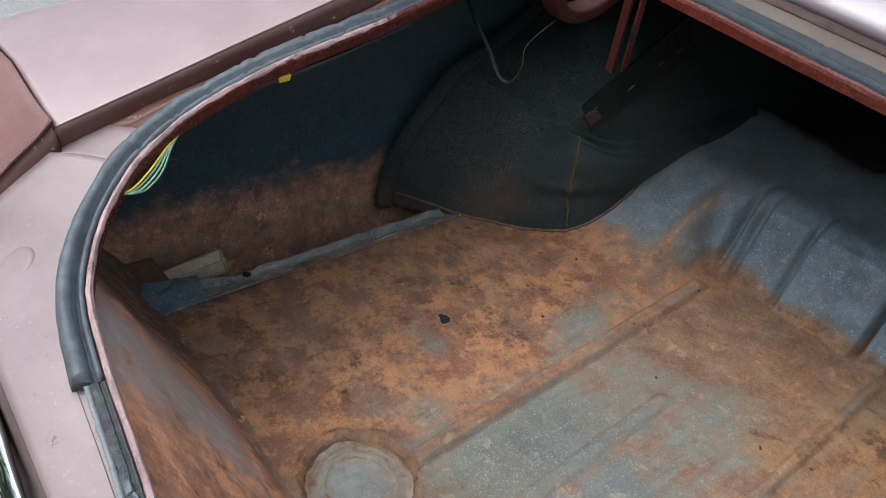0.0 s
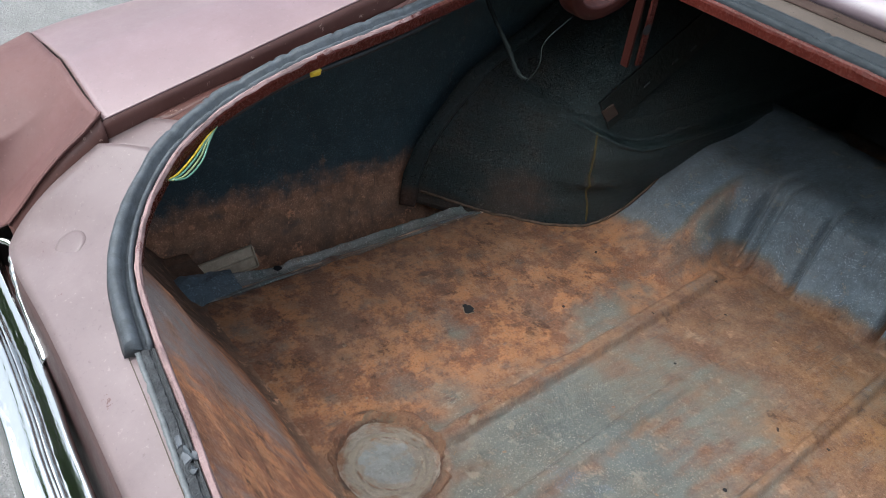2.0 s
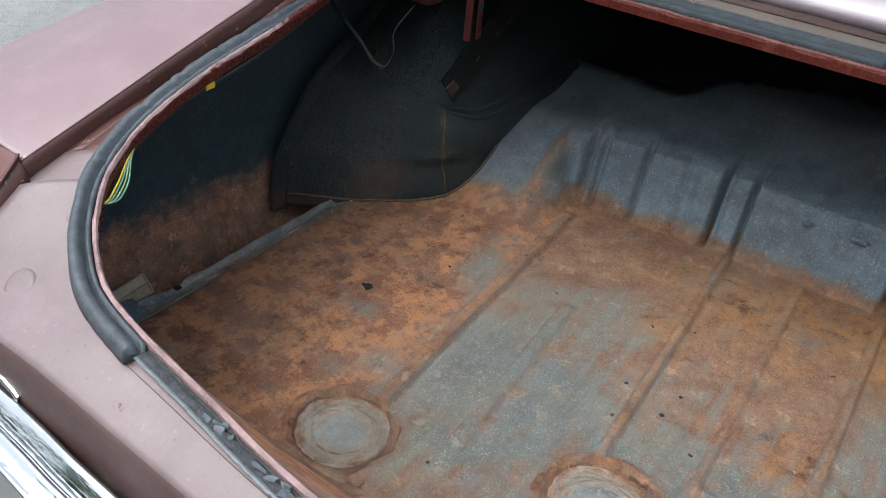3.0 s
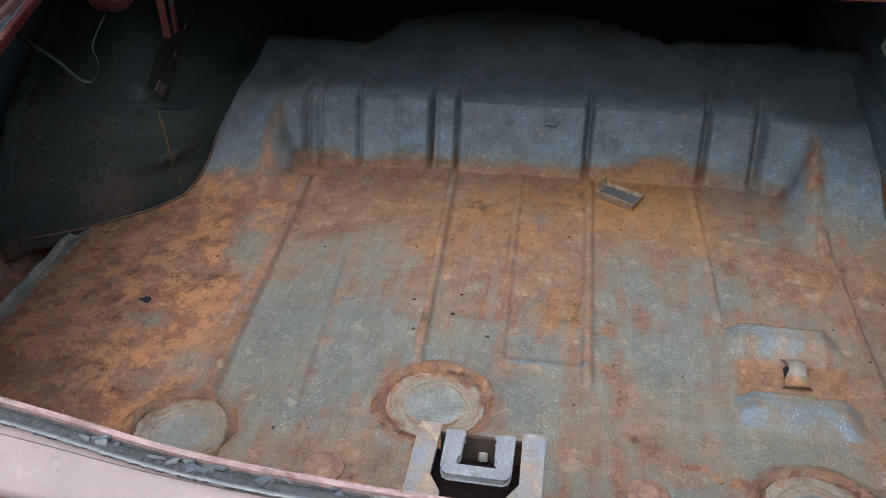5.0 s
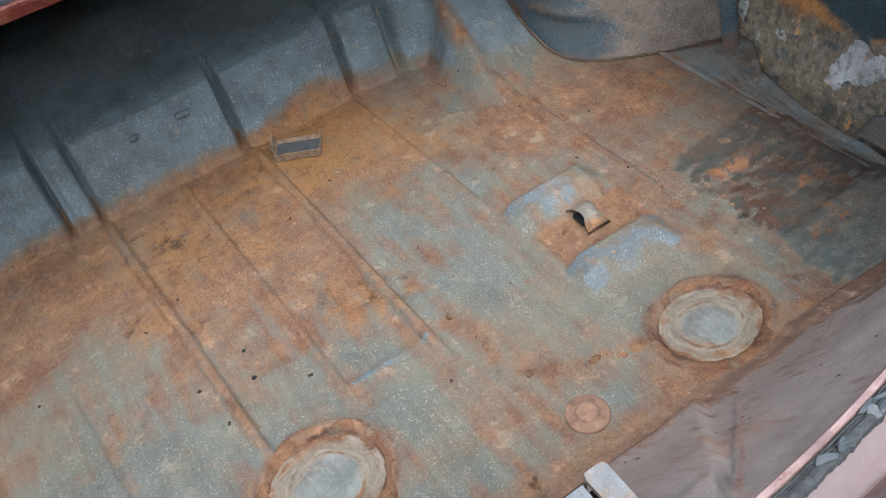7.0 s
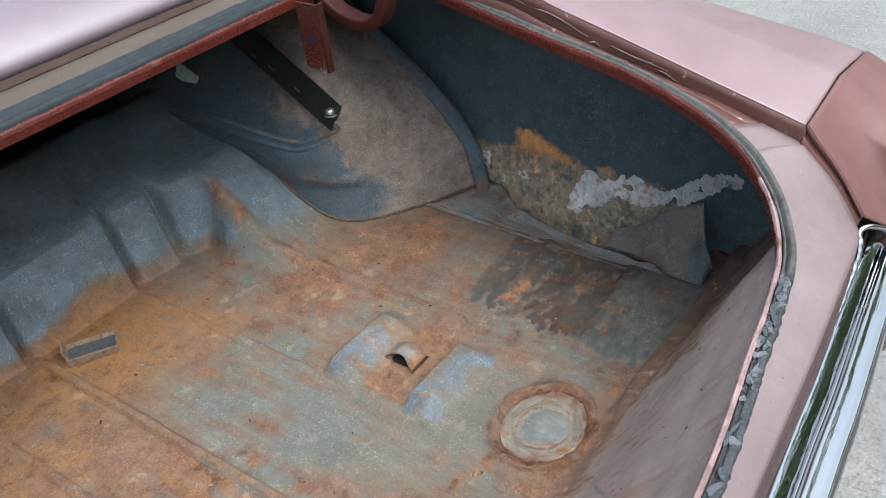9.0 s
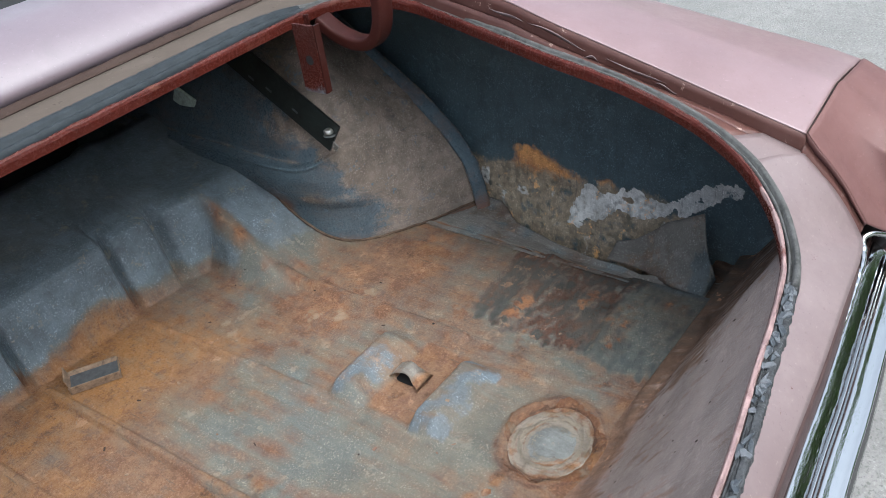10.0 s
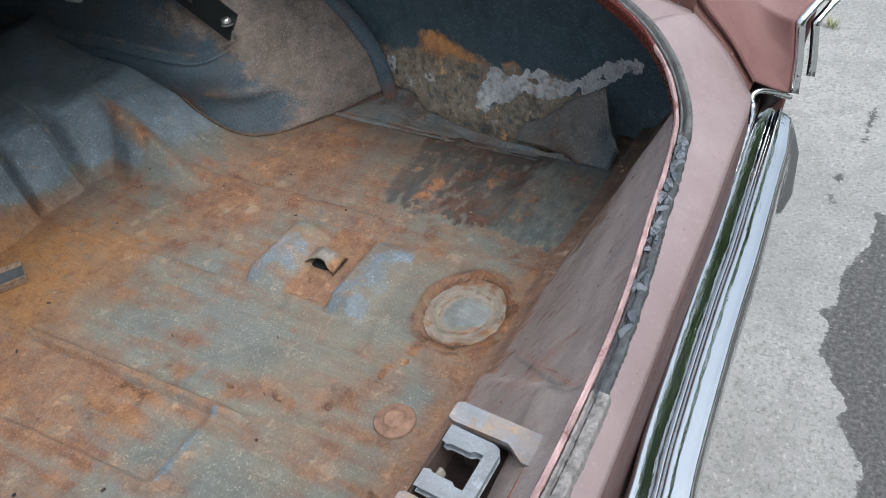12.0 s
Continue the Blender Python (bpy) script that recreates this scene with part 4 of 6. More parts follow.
for side in (-1, 1):
    def ledge(u, v, side=side):
        jag = (0.003 if side > 0 else .005) * nz(v, side * 5.0, 0, 18.0) + 0.0015 * nz(v, side * 2.0, 0, 60.0)
        w = lerp_at(v, [-.19, -.14, -.11, -.05, -.02, .08, .19, .25], [.070, .058, .046, .032, .038, .044, .075, .125] if side > 0 else [.070, .058, .046, .032, .036, .036, .036, .036])
        x = .688 + u * (w + jag)
        z = FLOOR - .004 - .012 * u + .010 * bump(u, 1.0, .16) + .004 * bump(u, .05, .10) + .003 * bump(u, .26, .05) + .002 * nz(v, u, side, 20)
        return (side * x, v, z)
    surface("ledge", [i / 22 for i in range(23)], [-.19 + .54 * i / 220 for i in range(221)], ledge, MAT_LEDGE if side < 0 else MAT_LEDGE_DARK, boot_floor,
            "grey folded edge of the boot floor, ragged", ledge_wear, .0016, side > 0)
    surface("trough", [0, .5, 1], [-.33 + .8 * i / 12 for i in range(13)],
            lambda u, v, side=side: (side * (.69 + .17 * u), v, .372 - .04 * math.sin(math.pi * u)), MAT_QUARTER, car, "dark drop beside the boot floor",
            lambda x, y, z: (0.2, 0.6, 0.0), .002, side > 0)


lathe("ledge_hole", [(.0055, .0), (.003, .0003)], (-.710, -.050, .4205), MAT_BLACK, boot_floor, "dark bolt hole in the ledge", 14, wobble=.15)


def flap_r(u, v):
    y = .012 - .165 * u
    h = lerp_at(u, [0, .08, .2, .35, .5, .65, .80, .89, .90, .93, .97, 1.0], [.012, .016, .026, .048, .076, .094, .112, .122, .070, .046, .034, .014])
    base = .700 + .036 * sstep(1.0, .2, u)
    return (base + .045 * v + .012 * math.sin(3 * v) * u - .010 * v * v, y - .004 * v * u, FLOOR - .006 + h * v)


surface("torn_flap", [i / 30 for i in range(31)], [i / 10 for i in range(11)], flap_r, MAT_LEDGE_DARK, boot_floor, "torn upright triangular flap of dark sheet steel",
        lambda x, y, z: (0.25 * bump(z, FLOOR, .02) + .35 * nz(x, y, z, 30), .35 + .4 * nz(x, y, z, 16), .9 * sstep(-.10, -.14, y) * sstep(.49, .45, z) + .3 * nz(x, y, z, 14), .9 * bump(y, -.152, .003) * sstep(.50, .46, z)), .0016)


def flap_l(u, v):
    y = -.195 + .085 * u
    h = .024 * (0.5 + 0.5 * math.sin(2.6 * u + .5)) * (1 - .6 * u)
    return (-.690 - .045 * v + .004 * nz(u, v, 1, 4), y + .006 * nz(u, v, 5, 4), FLOOR - .002 + h * math.sin(2.4 * v) + .004 * nz(u, v, 3, 3) + .0012 * nz(u, v, 8, 9))


surface("crumpled_flap", [i / 44 for i in range(45)], [i / 30 for i in range(31)], flap_l, MAT_FLAP, boot_floor, "crumpled blue-grey corner of sheet steel",
        lambda x, y, z: (0.1, 0.0, 0.1, .35 * nz(x, y, z, 60)), .0016, True)

# ---- inner tail panel ----
def rear_pt(u, v):
    """u across the car, v from the floor (0) to the rim (1)."""
    top_y = lerp_at(abs(u), [0, .2, .38, .43, .5, .8], [-.3615, -.3525, -.3295, -.319, -.31, -.30])
    top_z = lerp_at(abs(u), [0, .20, .38, .43, .47, .53, .62, .8], [.689, .690, .700, .706, .712, .690, .655, .64])
    bot_y = lerp_at(abs(u), [0, .3, .6, .8], [-.150, -.150, -.168, -.175])
    t = v
    y = bot_y + .035 + (top_y - bot_y - .035) * (t ** 0.92)
    soft = lambda q: math.sqrt((q - .20) ** 2 + .0028 + .0047 * sstep(-.2, .1, u)) + q
    z = FLOOR - .004 + (top_z - FLOOR) * (soft(t) - soft(0)) / (soft(1) - soft(0))
    edge = .275 - .16 * clamp((t - .25) / .7)
    y += 0.011 * sstep(edge + .003, edge - .003, abs(u)) * sstep(.235, .255, t) * sstep(1.0, .86, t)
    y += .0025 * nz(u, t, 4, 5.0)
    foot = sstep(.40, .47, u)
    y += foot * (.009 * bump(t, .22, .045) + .004 * bump(t, .0, .06))
    z += foot * (.007 * bump(t, .22, .05) - .003 * bump(t, .11, .04))
    z += 0.003 * nz(u, t, 0, 4.0)
    return (u, y, z)


def rear_wear(x, y, z):
    t = (z - FLOOR) / .26
    left = sstep(.05, -.15, x)
    n1, n2, n3 = .6 * nz(3.5 * x, y, z, 7), .6 * nz(4 * x + 2, z, y, 14), nz(3.5 * x, y, z + 4, 34)
    rusty = sstep(-.14, -.26, x + .06 * n1)
    edge = .275 - .16 * clamp((t - .25) / .7)
    line = abs(x) - edge
    r = 0.70 * sstep(.22, .03, t + .05 * n2) + rusty * (.82 - .66 * bump(x, -.415, .045) * sstep(.12, .3, t) + .30 * bump(x, -.30, .055)) + .50 * bump(x, .20, .04) * bump(t, .56, .14) + .25 * n2 + (.40 - .15 * left) * n3 - .05
    foot = sstep(.42, .50, x)
    r += .55 * foot * bump(t, .16, .03)
    g = 0.75 * sstep(-.50, -.62, x + .05 * n1) + .25 * bump(t, .08, .08) + .30 * n2 * left + .70 * sstep(.38, .52, x + .05 * n1) * sstep(1.0, .5, t)
    g += sstep(.05, .2, x) * (.06 + .45 * n2 + .5 * n3) * sstep(.9, .5, t) + .5 * left * n3
    # shadow along the panel's foot, painted with the dark rust
    g = max(g, .70 * sstep(.15, .06, t))
    b = left * 0.45 * sstep(.45, .75, t) * sstep(.45, .30, abs(x)) * (0.7 + 0.6 * nz(x, z, 3, 9)) + .25 * bump(x, .20, .04) * bump(t, .55, .14)
    b = max(b, .62 * bump(line, .006, .006) * sstep(.2, .3, t) * sstep(0, .1, x))
    # last term paints the shadow line of the pressed edge
    film_shade = -.25 * sstep(.50, .64, x) - foot * (.15 + .6 * n2) * sstep(.13, .09, t) - .3 * sstep(.1, .2, x) * clamp(n3 * 1.8 - .35) - .6 * bump(line, -.003, .0035) * sstep(.22, .28, t)
    return (clamp(r), clamp(g), clamp(b), film_shade, -.5 * rusty * (1 + n3))


surface("inner_tail_panel", [-.80 + 1.60 * i / 420 for i in range(421)], [i / 64 for i in range(65)], rear_pt, MAT_REAR, car,
        "sloping inner tail panel, grey primer and rust", rear_wear, .002, True)

rnd = random.Random(4)
for k in range(34):
    u, t = rnd.uniform(.14, .56), rnd.uniform(.25, .85)
    q0 = Vector(rear_pt(u, t))
    lathe("pit", [(rnd.uniform(.0008, .0022), .0), (.001, .0003)], (0, 0, 0), MAT_PIT, car, "dark rust pit in the tail panel", 9, wobble=.3).matrix_basis = pose(q0.x, q0.y + .0010, q0.z + .0010, -50)

# ---- quarter panels, seen from inside ----
def quarter_pt(side):
    def fn(u, v):
        z = .33 + (lerp_at(u, [-.335, -.28, -.1, .2, 1.0], [.67, .705, .75, .785, .80]) - .33) * v
        x = lerp_at(z, [.33, .40, .47, .55, .65, .72, .80], [.795, .812, .826, .834, .834, .826, .805])
        x -= .05 * sstep(-.25, -.335, u) ** 2 + .004 * nz(u, z, side, 3.0)
        return (side * x, u, z)
    return fn


def quarter_wear_l(x, y, z):
    edge = lerp_at(y, [-.3, -.19, .0, .25], [.475, .468, .470, .462]) + .006 * nz(y, z, 0, 9)
    low = sstep(edge + .045, edge - .04, z + .010 * nz(y, z, 13, 40))
    n_ = nz(y, z, 3, 20) + .6 * nz(y * .5, z, 9, 60)
    return (0.30 * low * bump(z, .44, .03) + .3 * low * n_, low * (.88 + .4 * n_), 0.0, -.5 * low * clamp(.10 + .7 * nz(y, z, 7, 30) + .5 * sstep(.44, .41, z)))


def quarter_wear_r(x, y, z):
    m1, m2, m3 = nz(y, z, 11, 16), nz(y, z, 3, 42), nz(y, z, 9, 110)
    yy, zz = y + .010 * m1 + .007 * m2, z + .012 * m1 + .009 * m2 + .004 * m3
    up = lerp_at(yy, [-.17, -.142, -.125, -.095, -.047, -.015, .006, .057, .092, .133], [.530, .526, .530, .504, .480, .478, .490, .468, .476, .415])
    lo = lerp_at(yy, [-.16, -.129, -.072, -.043, -.011, .048, .097, .14], [.520, .508, .470, .450, .452, .440, .412, .41])
    white = sstep(up + .003, up - .002, zz) * sstep(lo - .003, lo + .002, zz) * sstep(.140, .118, yy) * sstep(-.165, -.15, yy) * (1 - .95 * bump(yy, .02, .014) * bump(zz, .470, .006))
    white = max(white, .9 * bump(yy, .285, .012) * bump(zz, .455, .022), .7 * bump(yy, .21, .016) * bump(zz, .44, .006))
    r = 1.05 * bump(yy, .165, .065) * bump(zz, .478, .030) + .9 * bump(yy, .195, .03) * bump(zz, .505, .02) + .8 * bump(yy, .055, .022) * bump(zz, .486, .010) + .6 * bump(yy, .02, .014) * bump(zz, .470, .006)
    low = sstep(.520, .465, zz + .05 * sstep(.0, -.15, y)) * sstep(-.15, -.05, yy) + .8 * bump(y, .30, .05) * sstep(.49, .46, zz)
    white = max(white, .40 * low * sstep(.28, .46, m2 + .4 * m3))
    return (clamp(r + .25 * m1 + .7 * low * m2 + .35 * low * m3), clamp(.72 * low + .5 * low * m2 + .15 * m1), clamp(white), -.5 * low * clamp(.2 + 1.4 * m3 + .8 * nz(y, z, 15, 26)))


for side in (-1, 1):
    surface("quarter_panel", [-.335 + .9 * i / 340 for i in range(341)] + [.57 + .1 * i for i in range(4)], [i / 150 for i in range(151)], quarter_pt(side), MAT_QUARTER if side < 0 else MAT_SCRAPED, car,
            "dark inner quarter panel, rust brown along the foot" if side < 0 else "dark inner quarter panel with scraped pale band and rust",
            quarter_wear_l if side < 0 else quarter_wear_r, .0016, side < 0)

# ---- wheelhouses ----
WZ = [.40, .45, .495, .548, .606, .662, .72, .77, .81, .83]


def wheel_section(z, side):
    ye = lerp_at(z, WZ, [.232, .236, .250, .285, .335, .440, .53, .61, .70, .78] if side < 0 else [.283, .291, .304, .342, .400, .480, .56, .64, .72, .79])
    xi = lerp_at(z, WZ, [.562, .562, .560, .556, .566, .590, .628, .675, .74, .79])
    yk = lerp_at(z, WZ, [.395, .398, .400, .395, .385, .405, .45, .52, .64, .75])
    return ye, xi, yk


def wheel_pt(side):
    def fn(u, v):
        z = .395 + .43 * v
        ye, xi, yk = wheel_section(z, side)
        p0, k = Vector((.795, ye)), Vector((xi, yk))
        a = k + (p0 - k) * .45
        b = k + Vector((0, .13))
        if u < .30:
            q = p0.lerp(a, u / .30)
        elif u < .62:
            t = (u - .30) / .32
            q = a.lerp(k, t).lerp(k.lerp(b, t), t)
        else:
            q = b.lerp(Vector((xi + .01, 1.16)), (u - .62) / .38)
        # swelling of the rear face and the pressed ridges
        q.x -= .012 * bump(u, .22, .12) * sstep(.80, .45, z)
        zr = .566 + .03 * sstep(.55, .35, u)
        q.x -= (.016 * sstep(zr + .003, zr - .004, z) * sstep(.47, .54, z) + .009 * bump(z, zr, .0036)) * sstep(.33, .42, u)
        q.x -= .008 * bump(z, .500, .010) * bump(u, .42, .09)
        q.x += .002 * nz(q.y, z, side, 6.0)
        return (side * q.x, q.y, z)
    return fn


def wheel_wear(side):
    def fn(x, y, z):
        ax = abs(x)
        rear = sstep(.60, .66, ax) * sstep(.55, .40, y)
        r = 0.35 * sstep(.44, .41, z)
        g = 0.55 * sstep(.45, .42, z) * rear
        if side > 0:
            b = (0.92 + .35 * nz(y, z, 3, 10) + .25 * nz(y, z, 5, 40)) * sstep(.565, .690, ax + .30 * (z - .49) + .05 * nz(y, z, 0, 6) + .04 * nz(y, z, 7, 25)) * sstep(.60, .50, y) * sstep(.40, .44, z + .02 * nz(y, z, 1, 9)) + .3 * sstep(.56, .62, z) * sstep(.60, .66, ax) + 0.45 * bump(z, .505, .012) * bump(y, .45, .05) + .25 * bump(y, .40, .05)
            r = max(r, 1.15 * bump(y + .010 * nz(y, z, 2, 40), .525, .024) * bump(z + .010 * nz(y, z, 6, 40), .478, .022), .9 * sstep(.43, .41, z + .012 * nz(y, z, 2, 30)) * sstep(.58, .64, ax))
            # thin pale highlight painted along the pressed ridge
            b = max(b, .55 * bump(z, .570, .0022) * sstep(.42, .47, y))
        else:
            b = 0.42 * rear + 0.9 * bump(y + .12 * (z - .5), .398, .004) * sstep(.60, .58, z) * sstep(.60, .58, ax) + .35 * bump(z, .505, .012) * bump(y, .42, .05)
            r = max(r, 0.50 * bump(ax, .66, .06) * bump(z, .46, .05))
            b = max(b, .5 * bump(z, .505, .010) * bump(y, .42, .06))
        return (clamp(r), clamp(g), clamp(b))
    return fn


WV = sorted({round(i / 50, 4) for i in range(51)} | {round((.548 + .0018 * i - .395) / .43, 4) for i in range(44)})
wheelhouses = []
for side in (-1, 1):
    # the left side takes the copy with shade in its colour
    wh = surface("wheelhouse", [i / 120 for i in range(121)], WV, wheel_pt(side), MAT_WHEELHOUSE if side > 0 else MAT_WHEELHOUSE_SHADED, car,
                 "dark blue-grey wheelhouse with a dusty rear face" if side > 0 else "blue-green wheelhouse, cavity shade in its near-black colour, with a yellow drip", wheel_wear(side), .002, side > 0)
    wheelhouses.append(wh)
    zs = [.397 + .42 * i / 60 for i in range(61)]
    e0 = [Vector((side * .779, wheel_section(z, side)[0] - .002 + .010 * sstep(.50, .62, z), z)) for z in zs]
    e1 = [Vector((side * (.800 + .003 * nz(z, side, 0, 8)), wheel_section(z, side)[0] - .017 + .004 * nz(z, 3, 0, 14), z - .004)) for z in zs]
    # on the right, pale highlights are painted along both edges of the seam
    loft("seam_flange", e0, e1, 3, MAT_WHEELHOUSE if side > 0 else MAT_WHEELHOUSE_SHADED, wh, "folded seam along the wheelhouse edge", lambda x, y, z: (0.75 * sstep(.45, .41, z) + .2 * nz(x, y, z, 30), .1, (.9 * bump(abs(x), .776, .003) + .6 * bump(abs(x), .800, .003)) if x > 0 else .3), .006, side < 0)
    # sealer bead where the wheelhouse meets the floor
    foot = []
    for i in range(60):
        q = wheel_pt(side)(.02 + .62 * i / 59, .05)
        foot.append(Vector((q[0] - side * .004, q[1] - .002, min(floor_z(clamp(q[0], -.69, .69), q[1]), .50) + .002 + .0015 * nz(q[0], q[1], 0, 60))))
    tube("sealer_bead", foot, .0022, MAT_BEAD, wh, "cracked rusty sealer bead", 6)

drip = []
for i in range(30):
    z = .428 + .160 * i / 29
    q = wheel_pt(-1)(lerp_at(z, [.43, .46, .50, .54, .58], [.467, .458, .431, .419, .418]), (z - .395) / .43)
    drip.append(Vector((q[0] + .0004, q[1], z)))
tube("paint_drip", drip, .0017, plain("ochre_drip", (0.11, 0.088, 0.028), 0.5, 0, 0.4, 90.0), wheelhouses[0], "thin ochre drip of old sealer", 6)
bm = slab((.005, .052, .034), .0022, 3)
for v in bm.verts:
    v.co += Vector((0, nz(v.co.y, v.co.z, 1, 60), nz(v.co.y, v.co.z, 5, 60))) * .003
bm_part("sealer_patch", bm, plain("pale_sealer", (0.62, 0.76, 0.72), 0.8, 0, 0.4, 150.0, 0.002), wheelhouses[1], "crusty pale teal patch of sealer", False, pose(wheel_pt(1)(.72, .54)[0] - .001, .735, .628, 25))

# ---- roof of the boot: filler panel, bulkhead ----
def wall_x(y):
    return lerp_at(y, [-.29, 0, .10, .20, .35, .6, 1.2], [.588, .588, .598, .612, .630, .636, .62])


def wall_z(y):
    return lerp_at(y, [-.29, -.20, -.12, -.03, .07, .20, .36, .60, 1.2], [.735, .764, .784, .808, .835, .853, .866, .876, .884])


def wall_top(y):
    return lerp_at(y, [-.29, -.20, -.12, -.03, .07, .20, .36, .60, 1.2], [.757, .783, .807, .833, .860, .880, .892, .900, .900])


# bed of the front gutter and the panel ahead of it
fxs = [-.64 + 1.28 * i / 80 for i in range(81)]
front_bed = loft("front_gutter", [(x, .327, .8365) for x in fxs], [(x, .432 + .006 * (1 - (x / .64) ** 2), .846) for x in fxs], 6, MAT_DUSTY, car,
                 "dusty brown gutter ahead of the boot opening", None, .0016)
loft("gutter_seam", [(x, .425 + .006 * (1 - (x / .64) ** 2), .8465 + .001 * nz(x, 0, 0, 30)) for x in fxs],
     [(x, .437 + .006 * (1 - (x / .64) ** 2) + .003 * nz(x, 4, 0, 40), .852 + .002 * nz(x, 2, 0, 25)) for x in fxs], 2, MAT_SEAM, front_bed, "lifting strip of old sealer", None, .001)
fp = []
for x in fxs:
    c = 1 - (x / .64) ** 2
    fp.append([Vector((x, .440 + .006 * c, .850)), Vector((x, .441 + .006 * c, .863)), Vector((x, .447 + .006 * c, .872)), Vector((x, .475 + .006 * c, .886 + .006 * c)),
               Vector((x, .52 + .008 * c, .899 + .008 * c)), Vector((x, .565 + .01 * c, .905 + .01 * c)), Vector((x, .572 + .01 * c, .900 + .01 * c)), Vector((x, .573 + .01 * c, .86))])
part("filler_panel", [v for row in fp for v in row], grid_faces(len(fp), 8), MAT_FILLER, car, "glossy maroon panel below the rear window, sky reflection tinting its colour lilac", None, True, .0016)
sweep("window_channel", [Vector((x, .585 + .01 * (1 - (x / .64) ** 2), .885)) for x in fxs[::-1]], [(-.02, .0), (-.018, .016), (0.0, .02), (.010, .012), (.010, 0)], MAT_SEAM, car,
      "dark maroon channel below the rear window")
surface("parcel_shelf", [-.80, 0, .80], [.372, .60, .90, 1.18], lambda u, v: (u, v, .832 + .02 * sstep(.37, .6, v)), MAT_BOARD, car, "grey underside of the parcel shelf", None, .004)
surface("parcel_tray", [-.80, 0, .80], [.60, .90, 1.18], lambda u, v: (u, v, .862), MAT_UNDER, car, "black top of the parcel shelf", None, .004)
surface("seat_bulkhead", [-.86, 0, .86], [.36, .6, .86], lambda u, v: (u, 1.15, v), MAT_UNDER, car, "black bulkhead behind the rear seat", None, .004)

# ---- tail panel, gutters and fenders ----
STATIONS = [(0, -.395, .661), (.125, -.389, .661), (.25, -.382, .662), (.36, -.377, .664), (.45, -.371, .667), (.548, -.363, .662),
            (.598, -.348, .655), (.593, -.321, .698), (.586, -.287, .738)]
LEFT_SHIFT = [0, -.009, -.012, -.013, -.017, -.024, -.027, -.020, -.006]
# foot of the fender cap along the tail panel, from the joint to the rear corner
CAP_FOOT = [(.584, -.284, .742), (.586, -.297, .726), (.589, -.310, .712), (.594, -.326, .690), (.599, -.340, .666), (.604, -.350, .648)]
RIMN = outward(RIM, True)


def rim_off(k, o, h):
    """A point beside the rim at the k-th of its fine steps."""
    return RIM[k] + RIMN[k] * o + Vector((0, 0, h))


outer_curve = catmull(STATIONS, STEPS)
left_curve = catmull([(-x, y + d, z) for (x, y, z), d in zip(STATIONS, LEFT_SHIFT)], STEPS)
inner_curve = [rim_off(k, .003, -.009) for k in range(8 * STEPS + 1)]
mirror = lambda pts: [Vector((-v[0], v[1], v[2])) for v in pts]
full_out = left_curve[:0:-1] + outer_curve
full_in = mirror(inner_curve)[:0:-1] + inner_curve
GLUE = [full_in[i].lerp(full_out[i], .30) + Vector((0, 0, .0030)) for i in range(4 * STEPS, 8 * STEPS)]
tail = loft("tail_panel", full_in, full_out, 10, MAT_PANEL, car, "chalky pink-maroon tail panel around the boot sill", None, .0016, True, .004)
crease = left_curve[5 * STEPS:0:-1] + outer_curve[:5 * STEPS + 1]
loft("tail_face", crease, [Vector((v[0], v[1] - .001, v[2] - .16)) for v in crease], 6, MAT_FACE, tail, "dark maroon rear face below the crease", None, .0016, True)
tube("glue_line", GLUE, .0006, MAT_DUSTY, tail, "thin dark line of old glue", 5)
spot = Vector((-.512, -.330, .70))
pi = min(range(len(full_in)), key=lambda i: (full_in[i].lerp(full_out[i], .5) - spot).length)
pn = (full_out[pi] - full_in[pi]).cross(full_in[pi + 1] - full_in[pi]).normalized()
pn = pn if pn.z > 0 else -pn
dimple = lathe("dimple", [(.0165, -.0012), (.0155, .0008), (.013, .0016), (.008, .0019), (.001, .0020)], (0, 0, 0), MAT_PANEL, tail, "shallow round dimple", 28)
dimple.matrix_basis = Matrix.Translation(full_in[pi].lerp(full_out[pi], .5) + Vector((0, 0, .0038))) @ pn.to_track_quat("Z", "Y").to_matrix().to_4x4()

